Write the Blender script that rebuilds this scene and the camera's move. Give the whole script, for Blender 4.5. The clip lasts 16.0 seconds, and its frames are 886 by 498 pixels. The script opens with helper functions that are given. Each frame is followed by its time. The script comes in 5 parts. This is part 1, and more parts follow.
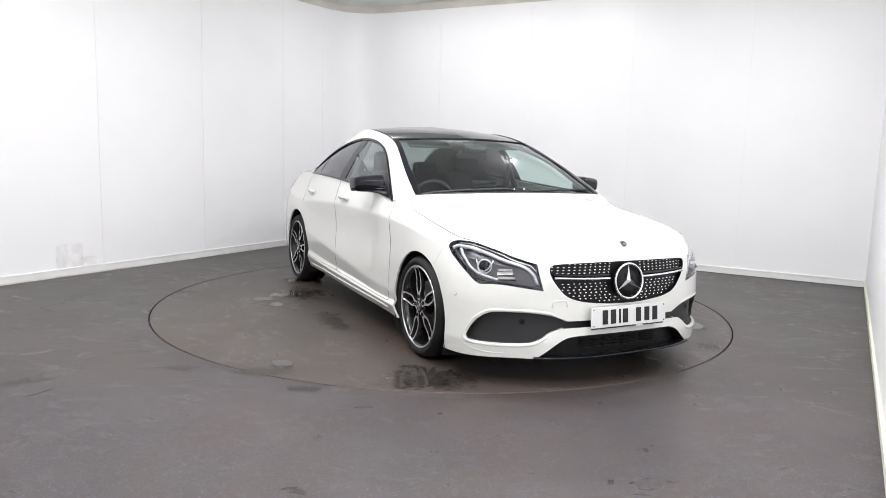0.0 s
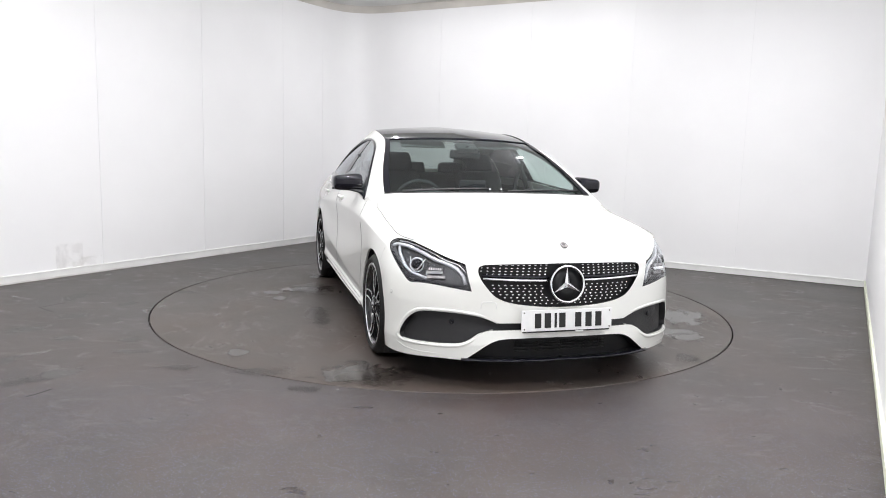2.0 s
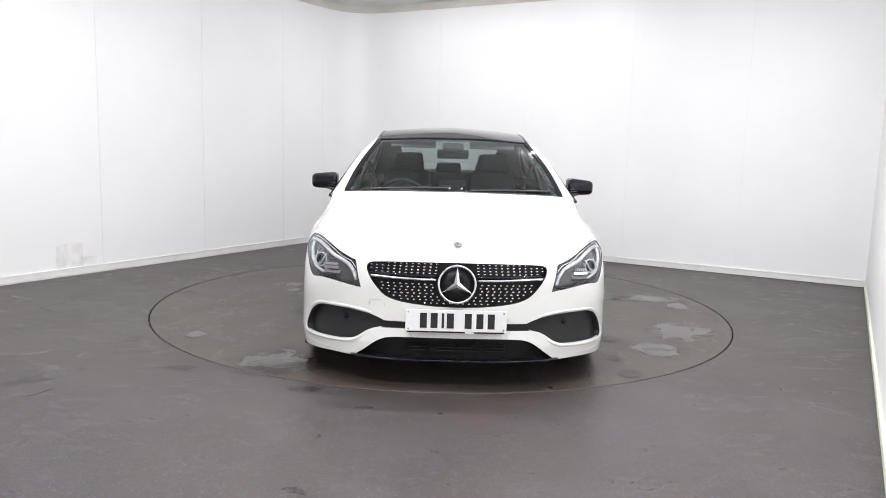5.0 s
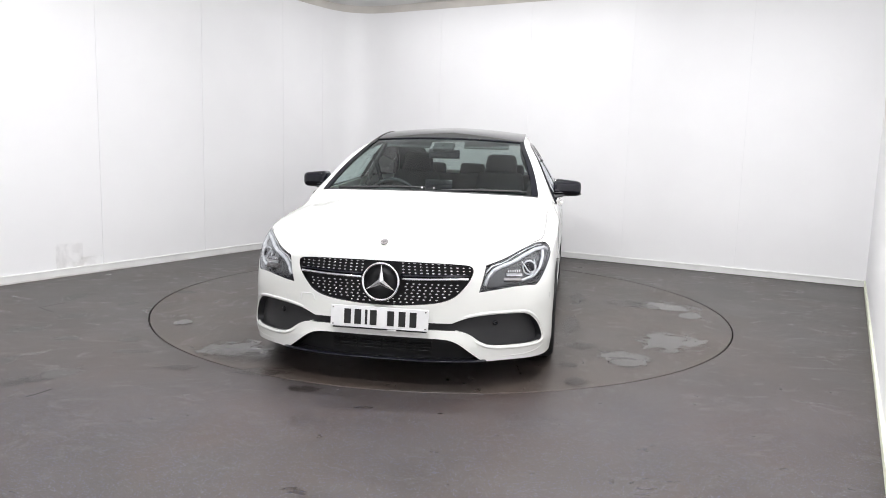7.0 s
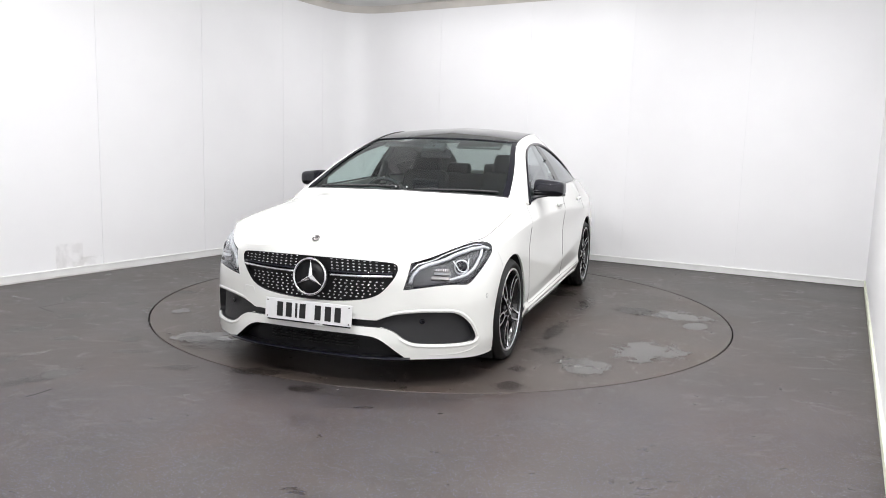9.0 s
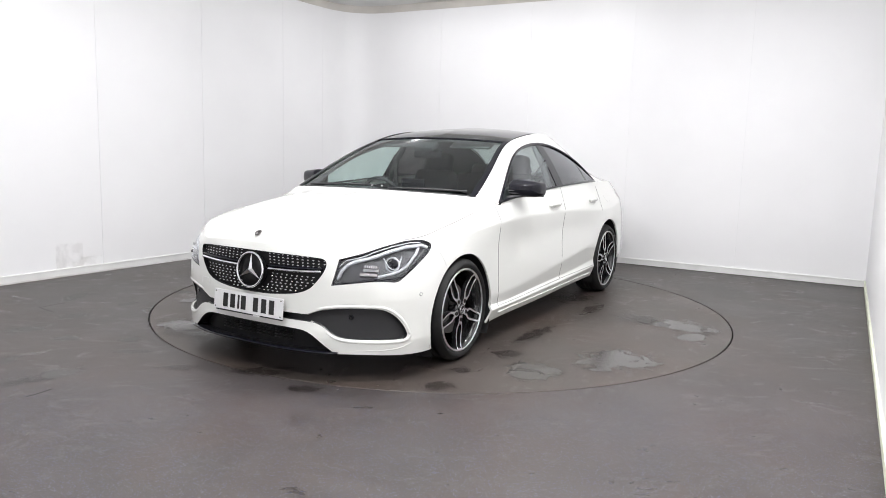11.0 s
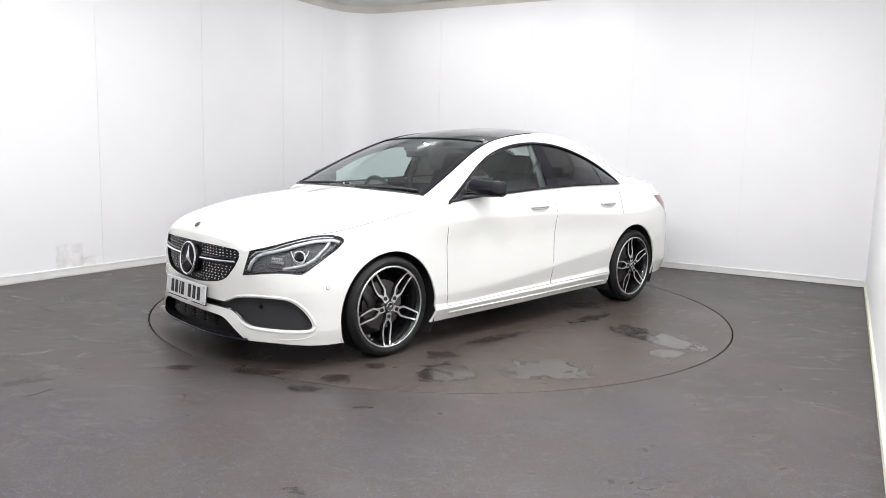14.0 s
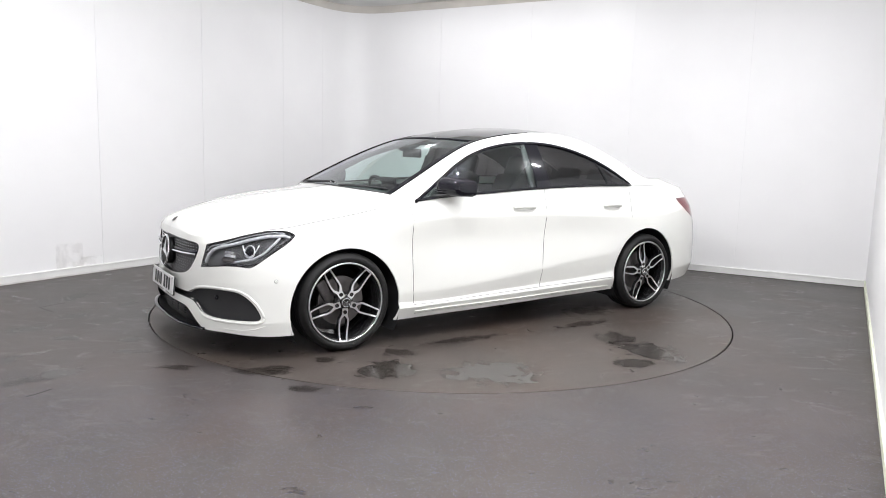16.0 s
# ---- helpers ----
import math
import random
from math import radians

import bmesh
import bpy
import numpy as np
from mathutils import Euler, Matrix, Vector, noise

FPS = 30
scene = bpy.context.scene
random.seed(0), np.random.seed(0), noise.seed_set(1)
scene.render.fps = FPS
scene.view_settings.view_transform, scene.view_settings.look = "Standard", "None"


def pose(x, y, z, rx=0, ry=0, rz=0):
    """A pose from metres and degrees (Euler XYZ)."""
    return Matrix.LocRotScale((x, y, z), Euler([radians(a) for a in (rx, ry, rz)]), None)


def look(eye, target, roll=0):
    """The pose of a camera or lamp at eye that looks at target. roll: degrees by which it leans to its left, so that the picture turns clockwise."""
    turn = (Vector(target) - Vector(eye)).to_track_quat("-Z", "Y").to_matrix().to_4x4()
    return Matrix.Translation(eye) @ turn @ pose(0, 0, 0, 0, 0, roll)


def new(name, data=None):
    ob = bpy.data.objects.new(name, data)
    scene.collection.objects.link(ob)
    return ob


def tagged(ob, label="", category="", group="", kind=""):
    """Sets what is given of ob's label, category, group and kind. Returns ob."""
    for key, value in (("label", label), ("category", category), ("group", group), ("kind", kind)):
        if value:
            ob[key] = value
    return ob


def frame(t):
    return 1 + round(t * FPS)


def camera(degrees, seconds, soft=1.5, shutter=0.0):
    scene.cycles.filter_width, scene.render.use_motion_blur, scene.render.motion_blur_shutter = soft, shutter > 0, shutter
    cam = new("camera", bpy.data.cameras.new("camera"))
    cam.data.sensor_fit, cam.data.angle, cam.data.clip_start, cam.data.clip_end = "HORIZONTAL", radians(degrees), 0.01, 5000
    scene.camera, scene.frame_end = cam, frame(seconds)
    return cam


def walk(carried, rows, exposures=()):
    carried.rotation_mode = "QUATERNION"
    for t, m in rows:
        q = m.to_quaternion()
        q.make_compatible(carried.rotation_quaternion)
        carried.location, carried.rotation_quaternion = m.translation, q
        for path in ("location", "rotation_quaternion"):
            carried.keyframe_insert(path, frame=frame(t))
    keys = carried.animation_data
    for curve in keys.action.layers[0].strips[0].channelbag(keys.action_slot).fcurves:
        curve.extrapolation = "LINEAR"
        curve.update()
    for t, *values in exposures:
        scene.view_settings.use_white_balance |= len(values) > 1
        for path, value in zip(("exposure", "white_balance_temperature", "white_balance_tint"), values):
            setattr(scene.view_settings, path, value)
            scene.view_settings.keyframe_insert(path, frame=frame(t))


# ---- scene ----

cam = camera(63.05, 16.0, soft=0.9)
EYE = Vector((0.0, -5.811, 1.2465))
AIM = EYE + Vector((0.0, math.cos(0.1377), -math.sin(0.1377)))
walk(cam, [(0.0, look(EYE, AIM, 1.62)), (16.0, look(EYE, AIM, 1.62))])

# ---- world, lamps, exposure ----
scene.view_settings.exposure = 0.0
world = bpy.data.worlds.new("world")
scene.world = world
world.use_nodes = True
world.node_tree.nodes["Background"].inputs[0].default_value = (0.75, 0.8, 0.9, 1)
world.node_tree.nodes["Background"].inputs[1].default_value = 0.02
CEIL = 3.075
LAMP_W = 42.0


# ---- materials ----
def mat(name, base, rough=0.5, metal=0.0, scale=8.0, vary=0.06, bump=0.0, bump_scale=120.0, coat=0.0, rough_vary=0.08, spec=0.5):
    m = bpy.data.materials.new(name)
    m.use_nodes = True
    nt = m.node_tree
    n, l = nt.nodes, nt.links
    b = n["Principled BSDF"]
    co = n.new("ShaderNodeTexCoord")
    big = n.new("ShaderNodeTexNoise")
    big.inputs["Scale"].default_value = scale
    big.inputs["Detail"].default_value = 6
    l.new(co.outputs["Object"], big.inputs["Vector"])
    ramp = n.new("ShaderNodeMapRange")
    ramp.inputs["From Min"].default_value, ramp.inputs["From Max"].default_value = 0.3, 0.7
    ramp.inputs["To Min"].default_value, ramp.inputs["To Max"].default_value = 1 - vary, 1 + vary
    l.new(big.outputs["Fac"], ramp.inputs["Value"])
    mul = n.new("ShaderNodeVectorMath")
    mul.operation = "SCALE"
    mul.inputs[0].default_value = base
    l.new(ramp.outputs["Result"], mul.inputs["Scale"])
    l.new(mul.outputs["Vector"], b.inputs["Base Color"])
    rr = n.new("ShaderNodeMapRange")
    rr.inputs["To Min"].default_value, rr.inputs["To Max"].default_value = max(0.02, rough - rough_vary), min(1, rough + rough_vary)
    l.new(big.outputs["Fac"], rr.inputs["Value"])
    l.new(rr.outputs["Result"], b.inputs["Roughness"])
    b.inputs["Metallic"].default_value = metal
    b.inputs["Coat Weight"].default_value = coat
    b.inputs["Coat Roughness"].default_value = 0.04
    b.inputs["Specular IOR Level"].default_value = spec
    if bump:
        fine = n.new("ShaderNodeTexNoise")
        fine.inputs["Scale"].default_value = bump_scale
        fine.inputs["Detail"].default_value = 3
        l.new(co.outputs["Object"], fine.inputs["Vector"])
        bp = n.new("ShaderNodeBump")
        bp.inputs["Strength"].default_value = bump
        bp.inputs["Distance"].default_value = 0.004
        l.new(fine.outputs["Fac"], bp.inputs["Height"])
        l.new(bp.outputs["Normal"], b.inputs["Normal"])
    return m


def glow(name, colour, strength):
    m = bpy.data.materials.new(name)
    m.use_nodes = True
    b = m.node_tree.nodes["Principled BSDF"]
    b.inputs["Base Color"].default_value = (*colour, 1)
    b.inputs["Emission Color"].default_value = (*colour, 1)
    b.inputs["Emission Strength"].default_value = strength
    return m


def pane_mat(name, tint, rough=0.01, sheen=0.06):
    m = bpy.data.materials.new(name)
    m.use_nodes = True
    nt = m.node_tree
    n, l = nt.nodes, nt.links
    n.remove(n["Principled BSDF"])
    clear = n.new("ShaderNodeBsdfTransparent")
    clear.inputs["Color"].default_value = (*tint, 1)
    gloss = n.new("ShaderNodeBsdfGlossy")
    gloss.inputs["Roughness"].default_value = rough
    gloss.inputs["Color"].default_value = (0.95, 0.97, 1, 1)
    lw = n.new("ShaderNodeLayerWeight")
    lw.inputs["Blend"].default_value = 0.5
    pw = n.new("ShaderNodeMath")
    pw.operation = "POWER"
    pw.inputs[1].default_value = 4.0
    l.new(lw.outputs["Facing"], pw.inputs[0])
    fr = n.new("ShaderNodeMapRange")
    fr.inputs["To Min"].default_value, fr.inputs["To Max"].default_value = sheen, 1.0
    l.new(pw.outputs["Value"], fr.inputs["Value"])
    mix = n.new("ShaderNodeMixShader")
    l.new(fr.outputs["Result"], mix.inputs["Fac"])
    l.new(clear.outputs["BSDF"], mix.inputs[1])
    l.new(gloss.outputs["BSDF"], mix.inputs[2])
    l.new(mix.outputs["Shader"], n["Material Output"].inputs["Surface"])
    return m


def floor_mat(name, base, speckle, y_from, y_to):
    """Safety vinyl: grey-brown, with rubbed, dirty and damp patches at two sizes, and fine blue flecks where it is least worn."""
    m = mat(name, base, rough=0.42, scale=1.3, vary=0.14, bump=0.25, bump_scale=260, rough_vary=0.10)
    nt = m.node_tree
    n, l = nt.nodes, nt.links
    b = n["Principled BSDF"]
    co = n["Texture Coordinate"]
    out = b.inputs["Base Color"].links[0].from_socket

    def cloud(scale, detail, lo, hi, twist, stretch_y=1.0):
        mp = n.new("ShaderNodeMapping")
        mp.inputs["Scale"].default_value = (1, stretch_y, 1)
        mp.inputs["Location"].default_value = (scale, 2 * scale, 0)
        l.new(co.outputs["Object"], mp.inputs["Vector"])
        t = n.new("ShaderNodeTexNoise")
        t.inputs["Scale"].default_value = scale
        t.inputs["Detail"].default_value = detail
        t.inputs["Roughness"].default_value = 0.66
        t.inputs["Distortion"].default_value = twist
        l.new(mp.outputs["Vector"], t.inputs["Vector"])
        r = n.new("ShaderNodeMapRange")
        r.inputs["From Min"].default_value, r.inputs["From Max"].default_value = lo, hi
        l.new(t.outputs["Fac"], r.inputs["Value"])
        return r.outputs["Result"]

    def blend(fac, amount, colour, under):
        k = n.new("ShaderNodeMath")
        k.operation = "MULTIPLY"
        k.inputs[1].default_value = amount
        l.new(fac, k.inputs[0])
        x = n.new("ShaderNodeMix")
        x.data_type = "RGBA"
        l.new(k.outputs["Value"], x.inputs["Factor"])
        l.new(under, x.inputs["A"])
        x.inputs["B"].default_value = (*colour, 1)
        return x.outputs["Result"]

    rubbed = cloud(2.3, 9, 0.46, 0.66, 0.9)
    brown = cloud(1.1, 7, 0.45, 0.70, 0.4)
    damp = cloud(4.6, 8, 0.56, 0.68, 1.2, 1.6)
    out = blend(brown, 0.7, (base[0] * 1.32, base[1] * 1.02, base[2] * 0.82), out)
    out = blend(rubbed, 0.65, (base[0] * 1.5, base[1] * 1.5, base[2] * 1.5), out)
    out = blend(damp, 0.34, (base[0] * 0.5, base[1] * 0.48, base[2] * 0.46), out)
    rr = b.inputs["Roughness"].links[0].from_socket
    rm = n.new("ShaderNodeMix")
    l.new(damp, rm.inputs["Factor"])
    l.new(rr, rm.inputs["A"])
    rm.inputs["B"].default_value = 0.24
    l.new(rm.outputs["Result"], b.inputs["Roughness"])
    if speckle:
        for scale, colour, share in ((104, (0.12, 0.14, 0.27), 0.22), (92, (0.22, 0.23, 0.28), 0.66), (97, (0.10, 0.06, 0.045), 0.72)):
            vo = n.new("ShaderNodeTexVoronoi")
            vo.inputs["Scale"].default_value = scale
            l.new(co.outputs["Object"], vo.inputs["Vector"])
            th = n.new("ShaderNodeMapRange")
            th.inputs["From Min"].default_value, th.inputs["From Max"].default_value = 0.27, 0.18
            l.new(vo.outputs["Distance"], th.inputs["Value"])
            sepc = n.new("ShaderNodeSeparateColor")
            l.new(vo.outputs["Color"], sepc.inputs["Color"])
            pick = n.new("ShaderNodeMath")
            pick.operation = "GREATER_THAN"
            pick.inputs[1].default_value = share
            l.new(sepc.outputs["Red"], pick.inputs[0])
            both_ = n.new("ShaderNodeMath")
            both_.operation = "MULTIPLY"
            l.new(th.outputs["Result"], both_.inputs[0])
            l.new(pick.outputs["Value"], both_.inputs[1])
            # worn away towards the turntable
            sep = n.new("ShaderNodeSeparateXYZ")
            l.new(co.outputs["Object"], sep.inputs["Vector"])
            wear = n.new("ShaderNodeMapRange")
            wear.inputs["From Min"].default_value, wear.inputs["From Max"].default_value = y_to, y_from
            l.new(sep.outputs["Y"], wear.inputs["Value"])
            amt = n.new("ShaderNodeMath")
            amt.operation = "MULTIPLY"
            l.new(both_.outputs["Value"], amt.inputs[0])
            l.new(wear.outputs["Result"], amt.inputs[1])
            out = blend(amt.outputs["Value"], speckle, colour, out)
    l.new(out, b.inputs["Base Color"])
    return m


def stain_mat(name, base, rough, spread=0.75, grain=7, most=0.9, soft=0.30, spec=0.5):
    """A stain whose edge frays out: full in its middle, broken up towards its rim."""
    m = mat(name, base, rough, scale=14, vary=0.2, rough_vary=0.03, spec=spec)
    nt = m.node_tree
    n, l = nt.nodes, nt.links
    b = n["Principled BSDF"]
    co = n["Texture Coordinate"]
    c = n.new("ShaderNodeVectorMath")
    c.operation = "SUBTRACT"
    c.inputs[1].default_value = (0.5, 0.5, 0.5)
    l.new(co.outputs["Generated"], c.inputs[0])
    flat = n.new("ShaderNodeVectorMath")
    flat.operation = "MULTIPLY"
    flat.inputs[1].default_value = (2, 2, 0)
    l.new(c.outputs["Vector"], flat.inputs[0])
    ln = n.new("ShaderNodeVectorMath")
    ln.operation = "LENGTH"
    l.new(flat.outputs["Vector"], ln.inputs[0])
    t = n.new("ShaderNodeTexNoise")
    t.inputs["Scale"].default_value = grain
    t.inputs["Detail"].default_value = 9
    t.inputs["Roughness"].default_value = 0.66
    t.inputs["Distortion"].default_value = 0.6
    l.new(co.outputs["Object"], t.inputs["Vector"])
    k = n.new("ShaderNodeMath")
    k.operation = "MULTIPLY_ADD"
    k.inputs[1].default_value = 2.4
    l.new(t.outputs["Fac"], k.inputs[0])
    l.new(ln.outputs["Value"], k.inputs[2])
    r = n.new("ShaderNodeMapRange")
    r.inputs["From Min"].default_value, r.inputs["From Max"].default_value = 1.55 + 0.3 * spread + soft / 2, 1.55 + 0.3 * spread - soft / 2
    r.inputs["To Max"].default_value = most
    l.new(k.outputs["Value"], r.inputs["Value"])
    l.new(r.outputs["Result"], b.inputs["Alpha"])
    return m


def patchy_mat(name, base, rough, scale, lo, hi, most, stretch=1.0):
    """Dirt that covers its ground in broken patches only."""
    m = mat(name, base, rough, scale=scale, vary=0.25)
    n, l = m.node_tree.nodes, m.node_tree.links
    mp = n.new("ShaderNodeMapping")
    mp.inputs["Scale"].default_value = (stretch, stretch, 1)
    l.new(n["Texture Coordinate"].outputs["Object"], mp.inputs["Vector"])
    t = n.new("ShaderNodeTexNoise")
    t.inputs["Scale"].default_value = scale
    t.inputs["Detail"].default_value = 9
    t.inputs["Roughness"].default_value = 0.7
    l.new(mp.outputs["Vector"], t.inputs["Vector"])
    r = n.new("ShaderNodeMapRange")
    r.inputs["From Min"].default_value, r.inputs["From Max"].default_value = lo, hi
    r.inputs["To Max"].default_value = most
    l.new(t.outputs["Fac"], r.inputs["Value"])
    l.new(r.outputs["Result"], n["Principled BSDF"].inputs["Alpha"])
    return m


M_WALL = mat("white_wall_panel", (0.875, 0.872, 0.88), 0.45, scale=1.2, vary=0.02, bump=0.05, bump_scale=60)
M_CEIL = mat("ceiling_paint", (0.72, 0.72, 0.71), 0.8, scale=3, vary=0.05, bump=0.3, bump_scale=40)
M_TRIM = mat("cream_trim", (0.60, 0.57, 0.53), 0.5, scale=4, vary=0.08)
M_SKIRT = mat("white_skirting", (0.80, 0.80, 0.79), 0.4, scale=6, vary=0.04)
M_SKIRT_OLD = mat("yellowed_skirting", (0.66, 0.68, 0.55), 0.5, scale=9, vary=0.12)
M_DIRT = patchy_mat("floor_dirt", (0.40, 0.35, 0.28), 0.8, 4.0, 0.42, 0.72, 0.40)
M_SCUFF = patchy_mat("wall_scuff", (0.62, 0.56, 0.47), 0.7, 6.0, 0.44, 0.78, 0.30, 1.3)
M_BASEGAP = mat("skirting_gap", (0.10, 0.095, 0.09), 0.6, scale=9, vary=0.3)
M_JOINT = mat("panel_joint", (0.80, 0.80, 0.805), 0.6)
M_FLOOR = floor_mat("vinyl_floor", (0.0415, 0.0350, 0.0330), 0.70, -2.6, -1.75)
M_TABLE = floor_mat("turntable_vinyl", (0.0490, 0.0398, 0.0350), 0.0, 0, 1)
M_GAP = mat("dark_gap", (0.012, 0.011, 0.011), 0.8)
M_DRY = stain_mat("dried_film", (0.082, 0.078, 0.075), 0.34, 0.75, 15, 0.7)
M_WET = stain_mat("wet_film", (0.026, 0.0215, 0.019), 0.22, 0.45, 9, 0.5)
M_WATER = stain_mat("water_film", (0.034, 0.029, 0.026), 0.17, 0.95, 7, 1.0, 0.16, 0.65)
M_PAINT = mat("white_paint", (0.80, 0.805, 0.77), 0.35, scale=3, vary=0.01, coat=1.0)
M_BLACK = mat("gloss_black", (0.006, 0.006, 0.010), 0.035, spec=0.36, rough_vary=0.015)
M_GRILLE = mat("grille_black", (0.006, 0.006, 0.007), 0.42, rough_vary=0.05, spec=0.3)
M_ROOF = mat("roof_glass", (0.016, 0.017, 0.018), 0.06, rough_vary=0.02)
M_PLASTIC = mat("grained_black_plastic", (0.022, 0.022, 0.024), 0.5, bump=0.25, bump_scale=500)
M_RUBBER = mat("tyre_rubber", (0.011, 0.011, 0.011), 0.6, scale=20, vary=0.25, bump=0.2, bump_scale=200, spec=0.3)
M_SEAM = mat("shut_line", (0.24, 0.24, 0.23), 0.7)
# grey of fine seams, and of the shade drawn under the door handles
M_FAINT = mat("faint_seam_and_shade", (0.42, 0.42, 0.41), 0.7)
M_UNDER = mat("underbody", (0.012, 0.012, 0.013), 0.8)
M_ALLOY = mat("machined_alloy", (0.78, 0.78, 0.80), 0.30, metal=1.0, scale=40, vary=0.05)
M_RIMBLK = mat("gloss_black_alloy", (0.012, 0.012, 0.013), 0.18, coat=0.8)
M_CHROME = mat("chrome", (0.82, 0.83, 0.85), 0.09, metal=1.0)
M_DISC = mat("brake_steel", (0.16, 0.15, 0.15), 0.45, metal=1.0, scale=30, vary=0.15)
M_CLOTH = mat("dark_upholstery", (0.012, 0.012, 0.014), 0.8, scale=30, vary=0.2)
M_DASH = mat("dashboard_plastic", (0.035, 0.036, 0.038), 0.6, bump=0.2, bump_scale=400)
M_LINER = mat("grey_headlining", (0.10, 0.10, 0.10), 0.85, scale=20)
M_PLATE = mat("plate_white", (0.78, 0.78, 0.78), 0.35, scale=30, vary=0.03)
M_INK = mat("plate_black", (0.012, 0.012, 0.012), 0.5)
M_LAMPGREY = mat("lamp_housing", (0.085, 0.085, 0.09), 0.2, metal=0.4, coat=0.5)
M_LED = mat("lamp_guide", (0.60, 0.61, 0.64), 0.15, metal=0.35, scale=60, vary=0.3, coat=0.8)
M_RED = mat("red_lens", (0.17, 0.008, 0.014), 0.12, coat=1.0)
M_GLASS = pane_mat("windscreen_glass", (0.80, 0.92, 0.885))
M_SIDEGLASS = pane_mat("side_glass", (0.86, 0.96, 0.935))
M_PRIVACY = pane_mat("privacy_glass", (0.085, 0.075, 0.078), sheen=0.055)
M_REARGLASS = pane_mat("rear_glass", (0.52, 0.55, 0.54))
M_LENS = pane_mat("clear_lens", (0.95, 0.96, 0.97), sheen=0.04)
M_LIGHT = glow("lamp_diffuser", (1.0, 1.0, 1.0), 20.0)


# ---- mesh helpers ----
def mesh_of(name, verts, faces, material, smooth=True):
    me = bpy.data.meshes.new(name)
    me.from_pydata([tuple(map(float, v)) for v in verts], [], [tuple(map(int, f)) for f in faces])
    me.materials.append(material)
    if smooth:
        me.shade_smooth()
    me.validate()
    return me


def part(name, data, material, parent, label="", smooth=True, at=None):
    """One mesh object under a thing or a part. data: a bmesh, a mesh or (verts, faces)."""
    if isinstance(data, bpy.types.Mesh):
        me = data
    elif isinstance(data, bmesh.types.BMesh):
        me = bpy.data.meshes.new(name)
        data.to_mesh(me)
        data.free()
        me.materials.append(material)
        if smooth:
            me.shade_smooth()
    else:
        me = mesh_of(name, data[0], data[1], material, smooth)
    ob = new(name, me)
    ob.parent = parent
    if at is not None:
        ob.matrix_basis = at
    return tagged(ob, label)


def box(cx, cy, cz, sx, sy, sz, bevel=0.0, seg=2, turn=None):
    bm = bmesh.new()
    bmesh.ops.create_cube(bm, size=1)
    bmesh.ops.scale(bm, vec=(sx, sy, sz), verts=bm.verts)
    if bevel:
        bmesh.ops.bevel(bm, geom=bm.edges[:], offset=bevel, segments=seg, affect="EDGES", profile=0.6)
    if turn is not None:
        bmesh.ops.transform(bm, matrix=turn, verts=bm.verts)
    bmesh.ops.translate(bm, vec=(cx, cy, cz), verts=bm.verts)
    return bm


def lathe(profile, n=64, axis="y", closed=True):
    """Turn (radius, offset) pairs round an axis."""
    v, f = [], []
    k = len(profile)
    for i in range(n):
        a = 2 * math.pi * i / n
        for r, o in profile:
            v.append((r * math.cos(a), o, r * math.sin(a)) if axis == "y" else (r * math.cos(a), r * math.sin(a), o))
    for i in range(n):
        j = (i + 1) % n
        for m in range(k - (0 if closed else 1)):
            q = (m + 1) % k
            f.append((i * k + m, i * k + q, j * k + q, j * k + m))
    return v, f


def tube(points, radius, sides=6, flat=1.0, up=(0, 0, 1)):
    """A round bar along a line of points."""
    P = [Vector(p) for p in points]
    v, f = [], []
    for i, p in enumerate(P):
        d = (P[min(i + 1, len(P) - 1)] - P[max(i - 1, 0)]).normalized()
        a = d.cross(Vector(up))
        a = a.normalized() if a.length > 1e-4 else d.orthogonal().normalized()
        b = a.cross(d).normalized()
        for k in range(sides):
            t = 2 * math.pi * k / sides
            v.append(p + a * radius * math.cos(t) + b * radius * flat * math.sin(t))
    n = len(P)
    for i in range(n - 1):
        for k in range(sides):
            q = (k + 1) % sides
            f.append((i * sides + k, i * sides + q, (i + 1) * sides + q, (i + 1) * sides + k))
    f.append(tuple(range(sides))[::-1])
    f.append(tuple(range((n - 1) * sides, n * sides)))
    return v, f


def join(*meshes):
    v, f = [], []
    for mv, mf in meshes:
        o = len(v)
        v += list(mv)
        f += [tuple(i + o for i in q) for q in mf]
    return v, f


def flip_y(vf):
    return [(p[0], -p[1], p[2]) for p in vf[0]], [tuple(reversed(q)) for q in vf[1]]


def spline(knots, values, at):
    """Natural cubic spline through values at knots."""
    x, y = np.asarray(knots, float), np.asarray(values, float)
    n = len(x)
    h = np.diff(x)
    A, r = np.eye(n), np.zeros(n)
    for i in range(1, n - 1):
        A[i, i - 1], A[i, i], A[i, i + 1] = h[i - 1], 2 * (h[i - 1] + h[i]), h[i]
        r[i] = 6 * ((y[i + 1] - y[i]) / h[i] - (y[i] - y[i - 1]) / h[i - 1])
    m = np.linalg.solve(A, r)
    t = np.asarray(at, float)
    k = np.clip(np.searchsorted(x, t) - 1, 0, n - 2)
    a, b = x[k + 1] - t, t - x[k]
    H = h[k]
    return m[k] * a ** 3 / (6 * H) + m[k + 1] * b ** 3 / (6 * H) + (y[k] / H - m[k] * H / 6) * a + (y[k + 1] / H - m[k + 1] * H / 6) * b


